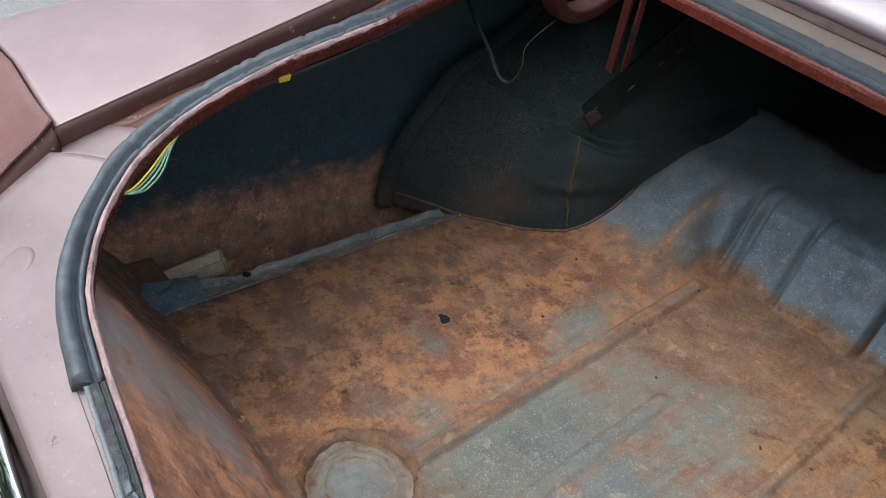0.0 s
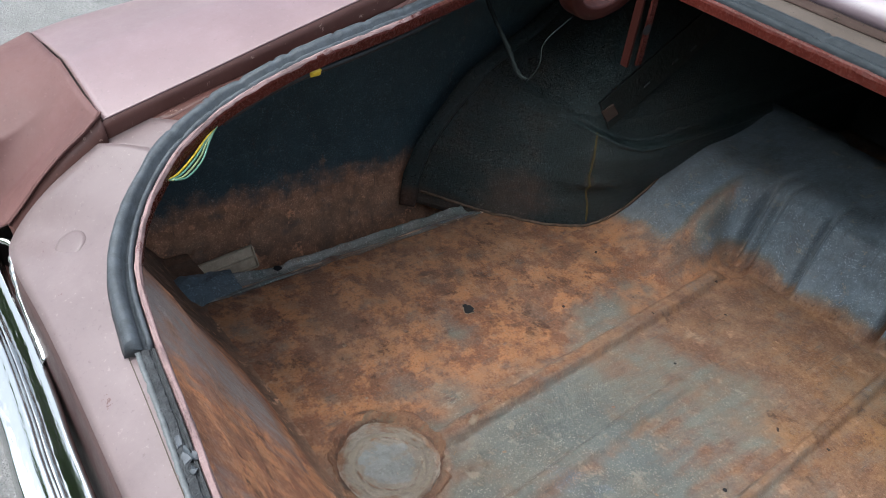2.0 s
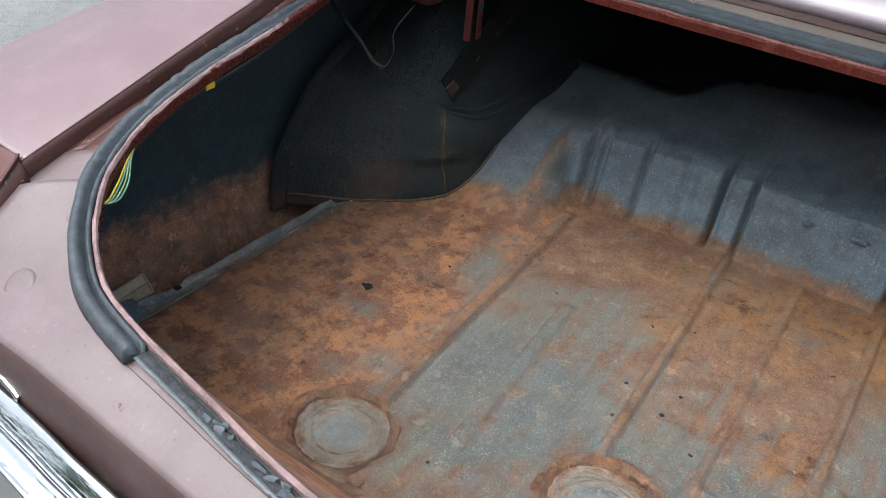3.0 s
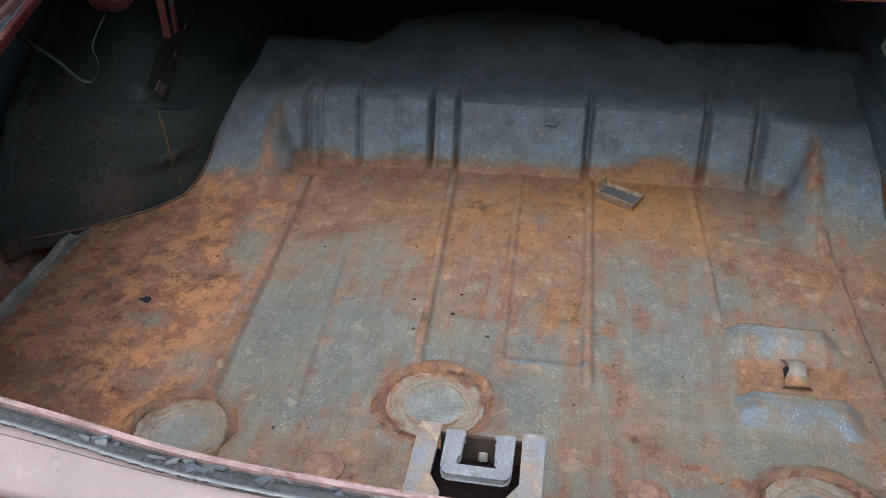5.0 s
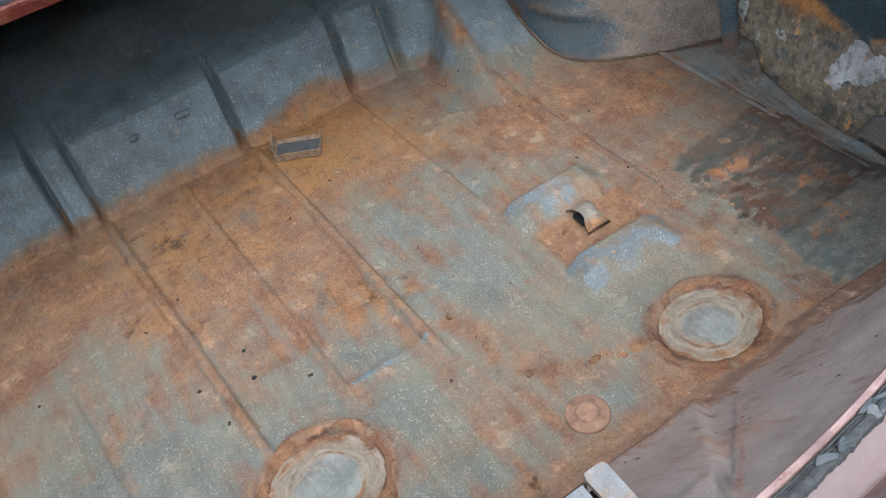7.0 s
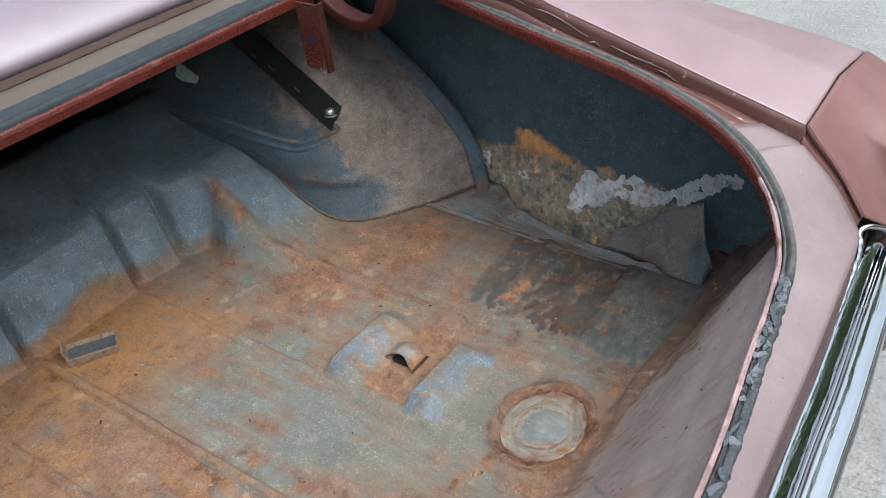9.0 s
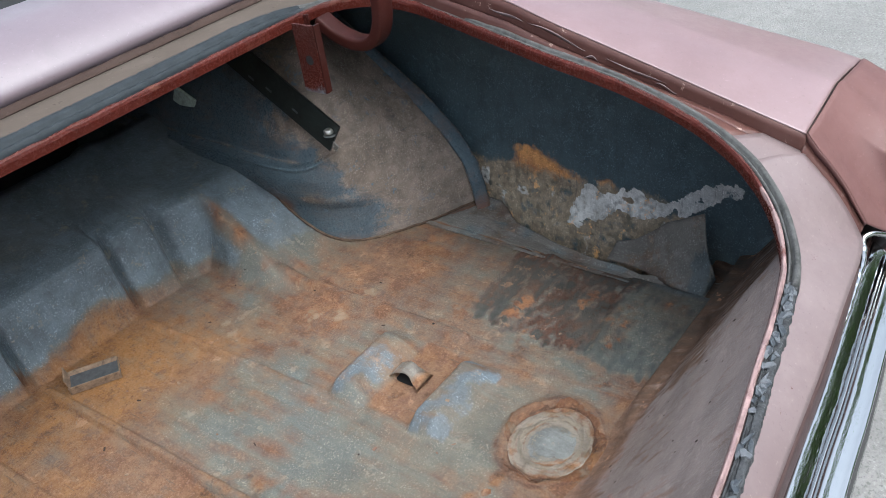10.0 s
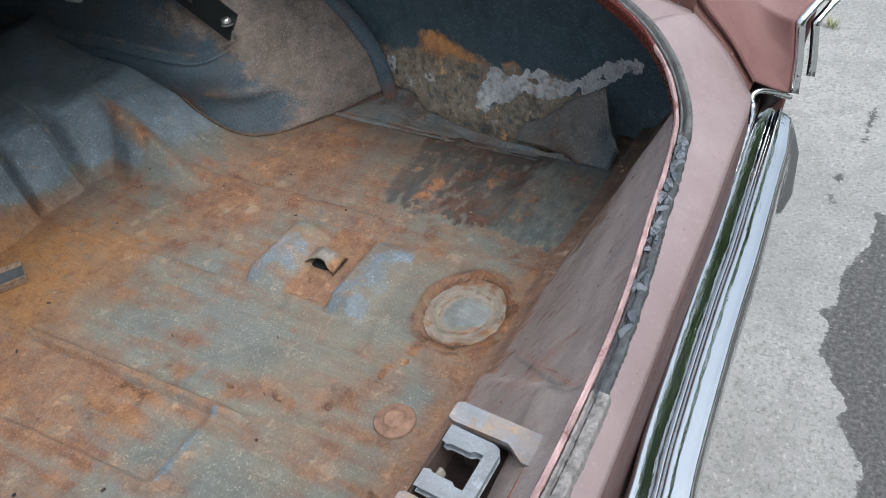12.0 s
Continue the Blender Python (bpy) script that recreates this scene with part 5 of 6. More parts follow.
fenders = []
for side in (-1, 1):
    ks = list(range(8 * STEPS, 17 * STEPS + 1))
    a = [rim_off(k, .003, -.010) for k in ks]
    b = [Vector((wall_x(v[1] - .012 * sstep(-.1, -.24, v[1])), v[1] - .048 * sstep(-.1, -.24, v[1]), 0)) for v in a]
    b = [Vector((v[0], v[1], wall_z(v[1]))) for v in b]
    if side < 0:
        a, b = mirror(a), mirror(b)
    cut_at = next(i for i, v in enumerate(a) if v.y > -.205)
    bed = [v.lerp(w_, .70) for v, w_ in zip(a, b)]
    for v, w_, q in zip(a, b, bed):
        level = .70 - .52 * sstep(-.205, -.12, v.y)
        q.z = v.z + level * (w_.z - v.z)
    gut = loft("side_gutter", a[cut_at:], bed[cut_at:], 3, MAT_GUTTER, car, "dark red rain gutter beside the boot opening", None, .0016, side < 0)
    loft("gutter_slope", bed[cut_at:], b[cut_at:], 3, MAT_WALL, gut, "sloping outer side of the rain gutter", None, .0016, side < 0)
    loft("gutter_corner", a[:cut_at + 1], b[:cut_at + 1], 5, MAT_PANEL, gut, "pink-maroon corner of the rain gutter", None, .0016, side < 0)
    # fender: wall of the gutter, top with a crease, shoulder and side
    fy_ = [-.286 + 1.45 * (i / 60) ** 1.3 for i in range(61)]

    def fender_rows(y, side=side):
        wx, wz = wall_x(y), wall_z(y)
        top = wall_top(y)
        sz = lerp_at(y, [-.3, -.25, 0, .3, 1.2], [.752, .765, .805, .822, .84])
        cz = .5 * (top + sz) + .012
        pts = [(wx + .001, wz - .006), (wx, wz + .018), (wx, top), (wx + .0006, top + .0012), (wx + .0022, top + .0016), (.64, .6 * top + .4 * cz + .003), (.69, cz + .002), (.70, cz + .0005), (.76, .6 * sz + .4 * cz), (.80, sz),
               (.822, sz - .010), (.842, sz - .030), (.858, sz - .07), (.868, .60), (.872, .50), (.866, .38), (.85, .29)]
        return [Vector((side * px_, y, pz)) for px_, pz in pts[2:]]
    rows = [fender_rows(y) for y in fy_]
    K = len(rows[0])
    fen = part("fender", [v for r in rows for v in r], [f if side > 0 else f[::-1] for f in [g[::-1] for g in grid_faces(len(rows), K)]], MAT_PAINT, car,
               "faded pink-maroon rear fender with a soft crease", None, True, .0016)
    fenders.append(fen)
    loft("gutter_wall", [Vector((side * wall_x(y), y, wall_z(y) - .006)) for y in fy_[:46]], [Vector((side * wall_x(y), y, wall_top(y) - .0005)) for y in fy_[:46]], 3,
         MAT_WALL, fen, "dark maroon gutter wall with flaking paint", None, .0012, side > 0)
    # fender end: a dished cap behind the joint, its foot rolled into a lip
    lag = -.022 if side < 0 else 0.0
    seam = catmull([(abs(v[0]), v[1] - .0015, v[2]) for v in fender_rows(-.286)], 4)
    spread = [0.0]
    for i in range(1, len(seam)):
        spread.append(spread[-1] + (seam[i] - seam[i - 1]).length)
    BS = [0, .018, .040, .070, .105, .145, .22, .29, .36, .60, 1.0]
    BACK = [(.606, -.351, .655), (.630, -.368, .637), (.660, -.384, .618), (.668, -.381, .660), (.668, -.376, .702), (.690, -.390, .722), (.745, -.394, .730), (.80, -.390, .716), (.835, -.382, .68), (.85, -.36, .52), (.84, -.34, .30)]

    def cap_seam(f):
        return Vector([lerp_at(f * spread[-1], spread, [q[c] for q in seam]) for c in range(3)])

    def cap_back(f, lag=lag):
        q = Vector([lerp_at(f, BS, [b_[c] for b_ in BACK]) for c in range(3)])
        q.y += lag
        return q

    foot = [Vector((v[0], v[1] + lag * i / 20, v[2])) for i, v in enumerate(catmull(CAP_FOOT, 4))]
    tall = (.024, .010) if side < 0 else (.017, .009)
    lip = [v + Vector((.005, -.003, tall[0] - tall[1] * i / 20)) for i, v in enumerate(foot)]
    ss = [.0035 * i for i in range(32)] + [.112 + .888 * (i / 40) ** 1.3 for i in range(1, 41)]
    M = len(lip)
    verts = []
    for f in ss:
        p0, p1 = cap_seam(f), cap_back(f)
        for j in range(M):
            t = j / (M - 1)
            fix = lip[j] - cap_seam(0).lerp(cap_back(0), t)
            q = p0.lerp(p1, t) + fix * max(0.0, 1 - f * 11.0) ** 2
            dish = math.sin(math.pi * t) * math.sin(math.pi * clamp(f / .26)) ** 1.5
            verts.append((side * (q.x + .006 * dish), q.y + .003 * dish, q.z - .014 * dish))
    fs = grid_faces(len(ss), M)
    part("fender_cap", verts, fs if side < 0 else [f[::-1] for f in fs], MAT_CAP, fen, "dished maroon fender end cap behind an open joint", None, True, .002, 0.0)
    flip_x = lambda pts, side=side: [Vector((side * v[0], v[1], v[2])) for v in pts]
    inset = [a_.lerp(b_, .80 if side < 0 else .45) + Vector((.0015 if side < 0 else .0045, 0, 0)) for a_, b_ in zip(foot, lip)]
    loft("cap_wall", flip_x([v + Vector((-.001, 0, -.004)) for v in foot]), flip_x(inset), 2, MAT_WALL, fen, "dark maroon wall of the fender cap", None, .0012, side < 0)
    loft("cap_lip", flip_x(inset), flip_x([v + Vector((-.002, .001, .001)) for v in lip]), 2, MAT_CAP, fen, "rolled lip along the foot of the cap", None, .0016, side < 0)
    tube("open_joint", flip_x([cap_seam(.01 * i / 3) + Vector((0, .0012, .0012 - .002 * (i == 0))) for i in range(75)]), .0005, MAT_PIT, fen, "thin dark open joint between fender and cap", 5)
    bez = [cap_back(.040 + .36 * i / 50) for i in range(51)]
    loft("lamp_trim", flip_x([v + Vector((-.001, -.001, .002)) for v in bez]), flip_x([v + Vector((.002, -.0105, .0005)) for v in bez]), 2, MAT_CHROME, fen, "flat bright trim along the fender end", None, .003, side > 0)
    loft("lamp_bezel", flip_x([v + Vector((.018, -.014, -.006)) for v in bez[2:26]]), flip_x([v + Vector((.020, -.023, -.007)) for v in bez[2:26]]), 2, MAT_CHROME, fen, "outer bright bezel of the tail lamp", None, .004, side > 0)
    loft("tail_lamp", flip_x([v + Vector((.006, .004, -.004)) for v in bez]), [Vector((side * (.62 + .22 * i / 50), -.27, .44)) for i in range(51)], 6, MAT_LAMP, fen, "dark red tail lamp", None, .002, side > 0)
    corner = catmull([(.597, -.357 + lag, .622), (.599, -.355 + lag, .634), (.604, -.354 + lag, .642), (.614, -.360 + lag, .643), (.632, -.371 + lag, .633), (.660, -.386 + lag, .614)], 5)
    tube("corner_trim", flip_x(corner), .0034, MAT_CHROME, fen, "bright metal trim below the fender cap", 8)
    edge_run = catmull([(.598, -.356 + lag, .634), (.575, -.361 + lag, .629), (.54, -.364 + lag, .624), (.50, -.366 + lag, .617), (.478, -.366 + lag, .608)], 10)
    tube("edge_trim", [v + Vector((0, .0012 * nz(i * .3, 2, 0, 1), .0014 * nz(i * .3, 5, 0, 1))) for i, v in enumerate(flip_x(edge_run))], .0042, MAT_CHROME, fen, "dented bright trim under the tail panel corner", 8)

rnd = random.Random(21)
for y0, dz, ln in ((.07, .012, .05), (.0, .016, .075), (-.045, .003, .02), (-.10, .013, .07), (-.135, .006, .025)):
    vs = []
    for i in range(12):
        t = i / 11
        y = y0 - ln * (t - .5)
        w = .0022 * math.sin(math.pi * t) + .0004
        base_pt = Vector((wall_x(y) - .0012, y, wall_z(y) + dz * .7 + .002 * math.sin(5 * t + y0 * 40)))
        vs += [base_pt, base_pt + Vector((-.0010 - .0006 * math.sin(7 * t), 0, w)), base_pt + Vector((-.0008, 0, w * 1.5))]
    part("paint_flake", vs, grid_faces(12, 3), MAT_PANEL, fenders[1], "curled pale flake of paint", None, True, .0004)

# ---- bumper ----
BP = [(-.672, -.377), (-.655, -.379), (-.63, -.382), (-.59, -.385), (-.51, -.387), (-.436, -.391), (-.366, -.396), (-.2, -.401), (0, -.399), (.088, -.395), (.151, -.388), (.239, -.381),
      (.328, -.375), (.406, -.371), (.51, -.363), (.58, -.358), (.625, -.355), (.650, -.3535), (.667, -.353)]
bpath = [Vector((v[0], v[1], 0)) for v in catmull([(x, y, 0) for x, y in BP], 10)]
BUMPER = [(0, .560), (0, .598), (.0012, .6045), (.0035, .6068), (.0060, .6060), (.0105, .6015), (.0150, .5965), (.0185, .5930), (.0200, .5905), (.0215, .5905), (.0230, .5935), (.0250, .5958), (.0275, .5955),
          (.0300, .5930), (.0330, .5908), (.0370, .5896), (.0410, .5868), (.0430, .5872), (.0450, .5850), (.0466, .5800), (.0478, .5700), (.0484, .55), (.047, .522), (.040, .506), (.026, .498), (.014, .500), (.024, .515), (.034, .535), (.036, .565), (.026, .580)]


def bumper_change(i, o, h):
    """Deeper, fuller ends that close with a round."""
    ax = abs(bpath[i].x)
    e = sstep(.585, .650, ax)
    low = sstep(.588, .53, h)
    o, h = o + .011 * e * low - .004 * e * (1 - low) * (o > .028), h - .050 * e * sstep(.56, .50, h) + .006 * e * bump(o, .03, .02) * (h > .585)
    q = math.sqrt(max(0.0, 1 - sstep(.648, .672, ax) ** 2 * .97))
    return .026 + (o - .026) * q, .545 + (h - .545) * q


bumper = sweep("bumper", bpath, BUMPER, MAT_CHROME, car, "chrome bumper with two ridges, lightly pitted", change=bumper_change)
surface("rear_valance", [-.66 + 1.32 * i / 20 for i in range(21)], [.28, .4, .5, .61], lambda u, v: (u, -.372 + .02 * (u / .66) ** 2 + .04 * sstep(.5, .28, v), v), MAT_DARKPAINT, car,
        "dark maroon valance below the bumper", None, .002, True)

for side in (-1, 1):
    prof = ((-.335, .683), (-.345, .681), (-.357, .676), (-.362, .668), (-.362, .63), (-.355, .54))
    surface("corner_filler", [side * (.470 + .14 * i / 8) for i in range(9)], [i / 5 for i in range(6)], lambda u, v: (u, prof[round(v * 5)][0] + .004 - .02 * (u < 0), prof[round(v * 5)][1] - .060), MAT_FACE, car,
            "maroon sheet behind the bumper end", None, .002, side < 0)

# ---- weatherstrip ----
BREAK_L = NRIM - int(3.75 * STEPS)
BREAK_R = int(4.6 * STEPS)
strip_profile = [(.0042, -.012), (.0042, -.004), (.0052, .0005), (.0076, .0010), (.0083, -.0065), (.0110, -.0065), (.0122, .0022), (.0160, .0045), (.0195, .0035), (.0218, -.001), (.0228, -.011)]


def fine_rim(a, b, step=.003):
    """The rim from fine step a to b in even short steps, each with its place along the rim."""
    pts, where = [], []
    for k in range(a, b):
        p0, p1 = RIM[k % NRIM], RIM[(k + 1) % NRIM]
        n_ = max(1, int((p1 - p0).length / step))
        for j in range(n_):
            pts.append(p0.lerp(p1, j / n_))
            where.append(k + j / n_)
    return pts, where


left_pts, left_at = fine_rim(MIDF, BREAK_L)
rng = random.Random(11)
FRONT_N = sum(1 for k in left_at if k < MIDF + 20)
left_cracks = {rng.randrange(len(left_pts)) for _ in range(26)}


def room(p_):
    """How far the seal may spread before the gutter wall, as a share of its own width."""
    return clamp((wall_x(p_.y) - abs(p_.x) - .006) / .0186, .45, 1.12) if -.2 < p_.y < .30 else 1.12


def strip_change(i, o, h):
    front = sstep(22, 14, left_at[i] - MIDF)
    w = 0.0012 * (1 - .7 * front) * nz(i * .11, o * 60, 0, 1.0)
    k = min(1.12, room(left_pts[i])) * (1 - front) + 1.62 * front
    crack = .002 if i in left_cracks and o > .007 else 0
    return .0042 + (o - .0042) * k + w * (o > .008), (h + w - crack + .006 * front) if h > -.008 else h - .002 * front


left_seal = sweep("weatherstrip", left_pts[FRONT_N:], strip_profile, MAT_RUBBER, car, "grey weathered rubber boot seal, cracked and torn off at the sill", False, True, None, lambda i, o, h: strip_change(i + FRONT_N, o, h))
sweep("front_strip", left_pts[:FRONT_N + 1], strip_profile, MAT_RUBBER_FRONT, left_seal, "dark flattened front run of the seal", False, True, None, strip_change)
right_pts, right_at = fine_rim(BREAK_R, MIDF)
right_cracks = {k for k in (rng.randrange(len(right_pts)) for _ in range(60)) if right_at[k] > MIDF - 16}


def worn_change(i, o, h):
    front = sstep(MIDF - 20, MIDF - 12, right_at[i])
    k = clamp((0.75 + 0.35 * nz(i * .02, 3, 0, 1.0)) * .85, .50, min(.8, room(right_pts[i]))) * (1 - front) + 1.62 * front
    crack = .0016 if i in right_cracks and o > .007 else 0
    w = .0005 * nz(i * .13, o * 50, 4, 1.0)
    return .0045 + (o - .0045) * k, (h * (.7 + .3 * front) - .0005 * (1 - front) + .003 * front - crack * .5 + w + .003 * front) if h > -.008 else h - .002 * front


SIDE_N = sum(1 for k in right_at if k < MIDF - 17)
sweep("worn_strip", right_pts[:SIDE_N + 1], strip_profile, MAT_RUBBER_WORN, left_seal, "flattened worn grey rubber seal", False, True, None, worn_change)
sweep("front_strip", right_pts[SIDE_N:], strip_profile, MAT_RUBBER_FRONT, left_seal, "dark flattened front run of the seal", False, True, None, lambda i, o, h: worn_change(i + SIDE_N, o, h))


def torn_change(i, o, h):
    a = nz(i * .11, 7, 0, 1.0) + .5 * nz(i * .53, 2, 0, 1.0)
    b = nz(i * .29, 9, o * 90, 1.0)
    return .0035 + (o - .0035) * clamp(.60 + .07 * a + .035 * (nz(i * .17, 4, 0, 1.0) > .1) + .04 * nz(i * .9, 6, 0, 1.0), .45, .75), (h * .22 - .0042 + .0009 * b) if h > -.008 else h


sill = catmull([tuple(v) for v in ([RIM[k % NRIM] for k in range(BREAK_L, NRIM + BREAK_R + 1)])], 8)
sweep("torn_foam", sill, strip_profile, MAT_RUBBER_DARK, left_seal, "black crumbling foam left on the sill", False, True, None, torn_change, False)
bed_run = sill[: int(len(sill) * .42)]
bed_out = outward(bed_run)
loft("glue_bed", [v + n_ * .0145 + Vector((0, 0, -.0052)) for v, n_ in zip(bed_run, bed_out)], [v + n_ * (.0185 + .001 * nz(i * .2, 6, 0, 1.0)) + Vector((0, 0, -.0056)) for i, (v, n_) in enumerate(zip(bed_run, bed_out))], 2,
     MAT_GALV, left_seal, "thin grey bed of old glue beside the foam", None, .001)
mid_sill = [v for v in sill if -.048 < v.x < .105 and v.y < -.3]


def lump_change(i, o, h):
    a = nz(i * .23, 3, 0, 1.0)
    return .0030 + (o - .0030) * clamp(.80 + .10 * a, .6, 1.0), (h * .35 - .0020 + .0016 * nz(i * .35, o * 260, 2, 1.0)) if h > -.008 else h


sweep("foam_remnant", mid_sill, strip_profile, MAT_REMNANT, left_seal, "lumpy pale grey remnant of the seal", False, True, None, lump_change, False)
rng = random.Random(5)
# broken flakes of its skin, in clusters: (place along the rim, how many)
clusters = ((-2.62, 5), (-2.1, 2), (-1.72, 5), (-1.0, 3), (-.75, 2), (.9, 2), (1.75, 4), (2.3, 5), (2.75, 6), (3.05, 7), (3.35, 7), (3.65, 6), (3.95, 7), (4.25, 6), (4.45, 5))
sill_out = outward(sill)
for place, count in clusters:
  for _ in range(count):
    k = int(((place + rng.uniform(-.16, .16)) * STEPS + NRIM - BREAK_L) * 8)
    k = max(0, min(len(sill) - 1, k))
    o = rng.uniform(.005, .012)
    p0 = sill[k] + sill_out[k] * o
    bm = bmesh.new()
    n_, la, lb, th = rng.randint(6, 9), rng.uniform(.0035, .0095), rng.uniform(.0020, .0042), rng.uniform(.0003, .0007)
    ring = [(math.cos(6.2832 * i / n_), math.sin(6.2832 * i / n_), rng.uniform(.45, 1.35), rng.uniform(-.0008, .0008)) for i in range(n_)]
    lo = [bm.verts.new((la * c * q_, lb * s_ * q_, dz_ - th)) for c, s_, q_, dz_ in ring]
    hi = [bm.verts.new((la * c * q_ * .9, lb * s_ * q_ * .9, dz_ + th)) for c, s_, q_, dz_ in ring]
    bm.faces.new(lo[::-1])
    bm.faces.new(hi)
    for i in range(n_):
        bm.faces.new((lo[i], lo[(i + 1) % n_], hi[(i + 1) % n_], hi[i]))
    ang = math.degrees(math.atan2(sill_out[k].y, sill_out[k].x)) + 90 + rng.uniform(-25, 25)
    bm_part("seal_fragment", bm, MAT_RUBBER_BLUE if rng.random() < .5 else MAT_RUBBER, left_seal, "", False,
            pose(p0.x, p0.y, p0.z - .0026, rng.uniform(-10, 10), rng.uniform(-10, 10), ang))

# ---- latch striker on the sill ----
LX = .020
latch = tagged(new("latch_striker"), "grey primed steel latch striker on the sill")
latch.parent = car
for sgn in (-1, 1):
    bm = bmesh.new()
    pl = [(.0320, -.279), (.034, -.275), (.048, -.275), (.050, -.279), (.051, -.342), (.024, -.342), (.024, -.336), (.0335, -.322)]
    lo = [bm.verts.new((LX + sgn * x, y, .666 + .10 * (y + .30))) for x, y in pl]
    hi = [bm.verts.new((LX + sgn * x, y, .671 + .10 * (y + .30))) for x, y in pl]
    bm.faces.new(lo)
    bm.faces.new(hi)
    for i in range(len(pl)):
        j = (i + 1) % len(pl)
        bm.faces.new((lo[i], lo[j], hi[j], hi[i]))
    bm_part("wing", bm, MAT_LATCH, latch, wear=(.42, .22, .30))
    bm = slab((.0025, .066, .05), .0008, 1)
    bm_part("side_cheek", bm, MAT_LATCH, latch, "", False, pose(LX + sgn * .050, -.305, .640))
u_shape = [(-.0258, -.283), (-.0135, -.283), (-.0125, -.286), (-.0140, -.288), (-.0140, -.303), (-.0165, -.306), (-.0165, -.3135), (.0165, -.3135), (.0165, -.306), (.0140, -.303), (.0140, -.288), (.0125, -.286), (.0135, -.283), (.0258, -.283),
           (.0258, -.315), (.0240, -.319), (.0205, -.3205), (-.0205, -.3205), (-.0240, -.319), (-.0258, -.315)]
verts = [(LX + x, y, zz + .12 * (y + .30)) for zz in (.666, .6735) for x, y in u_shape]
nu = len(u_shape)
faces = [tuple(range(nu, 2 * nu)), tuple(reversed(range(nu)))] + [((i + 1) % nu, i, nu + i, nu + (i + 1) % nu) for i in range(nu)]
loop_ob = part("striker_loop", verts, faces, MAT_LATCH, latch, "raised U-shaped striker loop", smooth=False)
bv = loop_ob.modifiers.new("rounding", "BEVEL")
bv.width, bv.segments, bv.limit_method = .0024, 4, "ANGLE"
for sgn in (-1, 1):
    # legs, far wall and base coloured dark for the shade inside the box
    bm_part("loop_leg", slab((.003, .012, .06), .001, 1), MAT_PIT, latch, "rusty leg of the striker loop", False, pose(LX + sgn * .0235, -.297, .632))
bm_part("far_wall", slab((.066, .003, .052), .001, 1), MAT_PIT, latch, "dark rusty far wall of the latch box", False, pose(LX, -.2795, .641, -4))
bm_part("backing", slab((.098, .003, .065), .001, 1), MAT_REDWALL, latch, "rusty red backing plate", False, pose(LX, -.333, .632, 12))
bm_part("bolt", slab((.008, .008, .004), .002, 2), MAT_LOOP, latch, "pale bolt head", False, pose(LX + .002, -.2835, .650, 60))
bm_part("base", slab((.094, .062, .003), .001, 1), MAT_RECESS, latch, "rusty recess below the loop, shade in its near-black colour", False, pose(LX, -.3040, .638, 6))

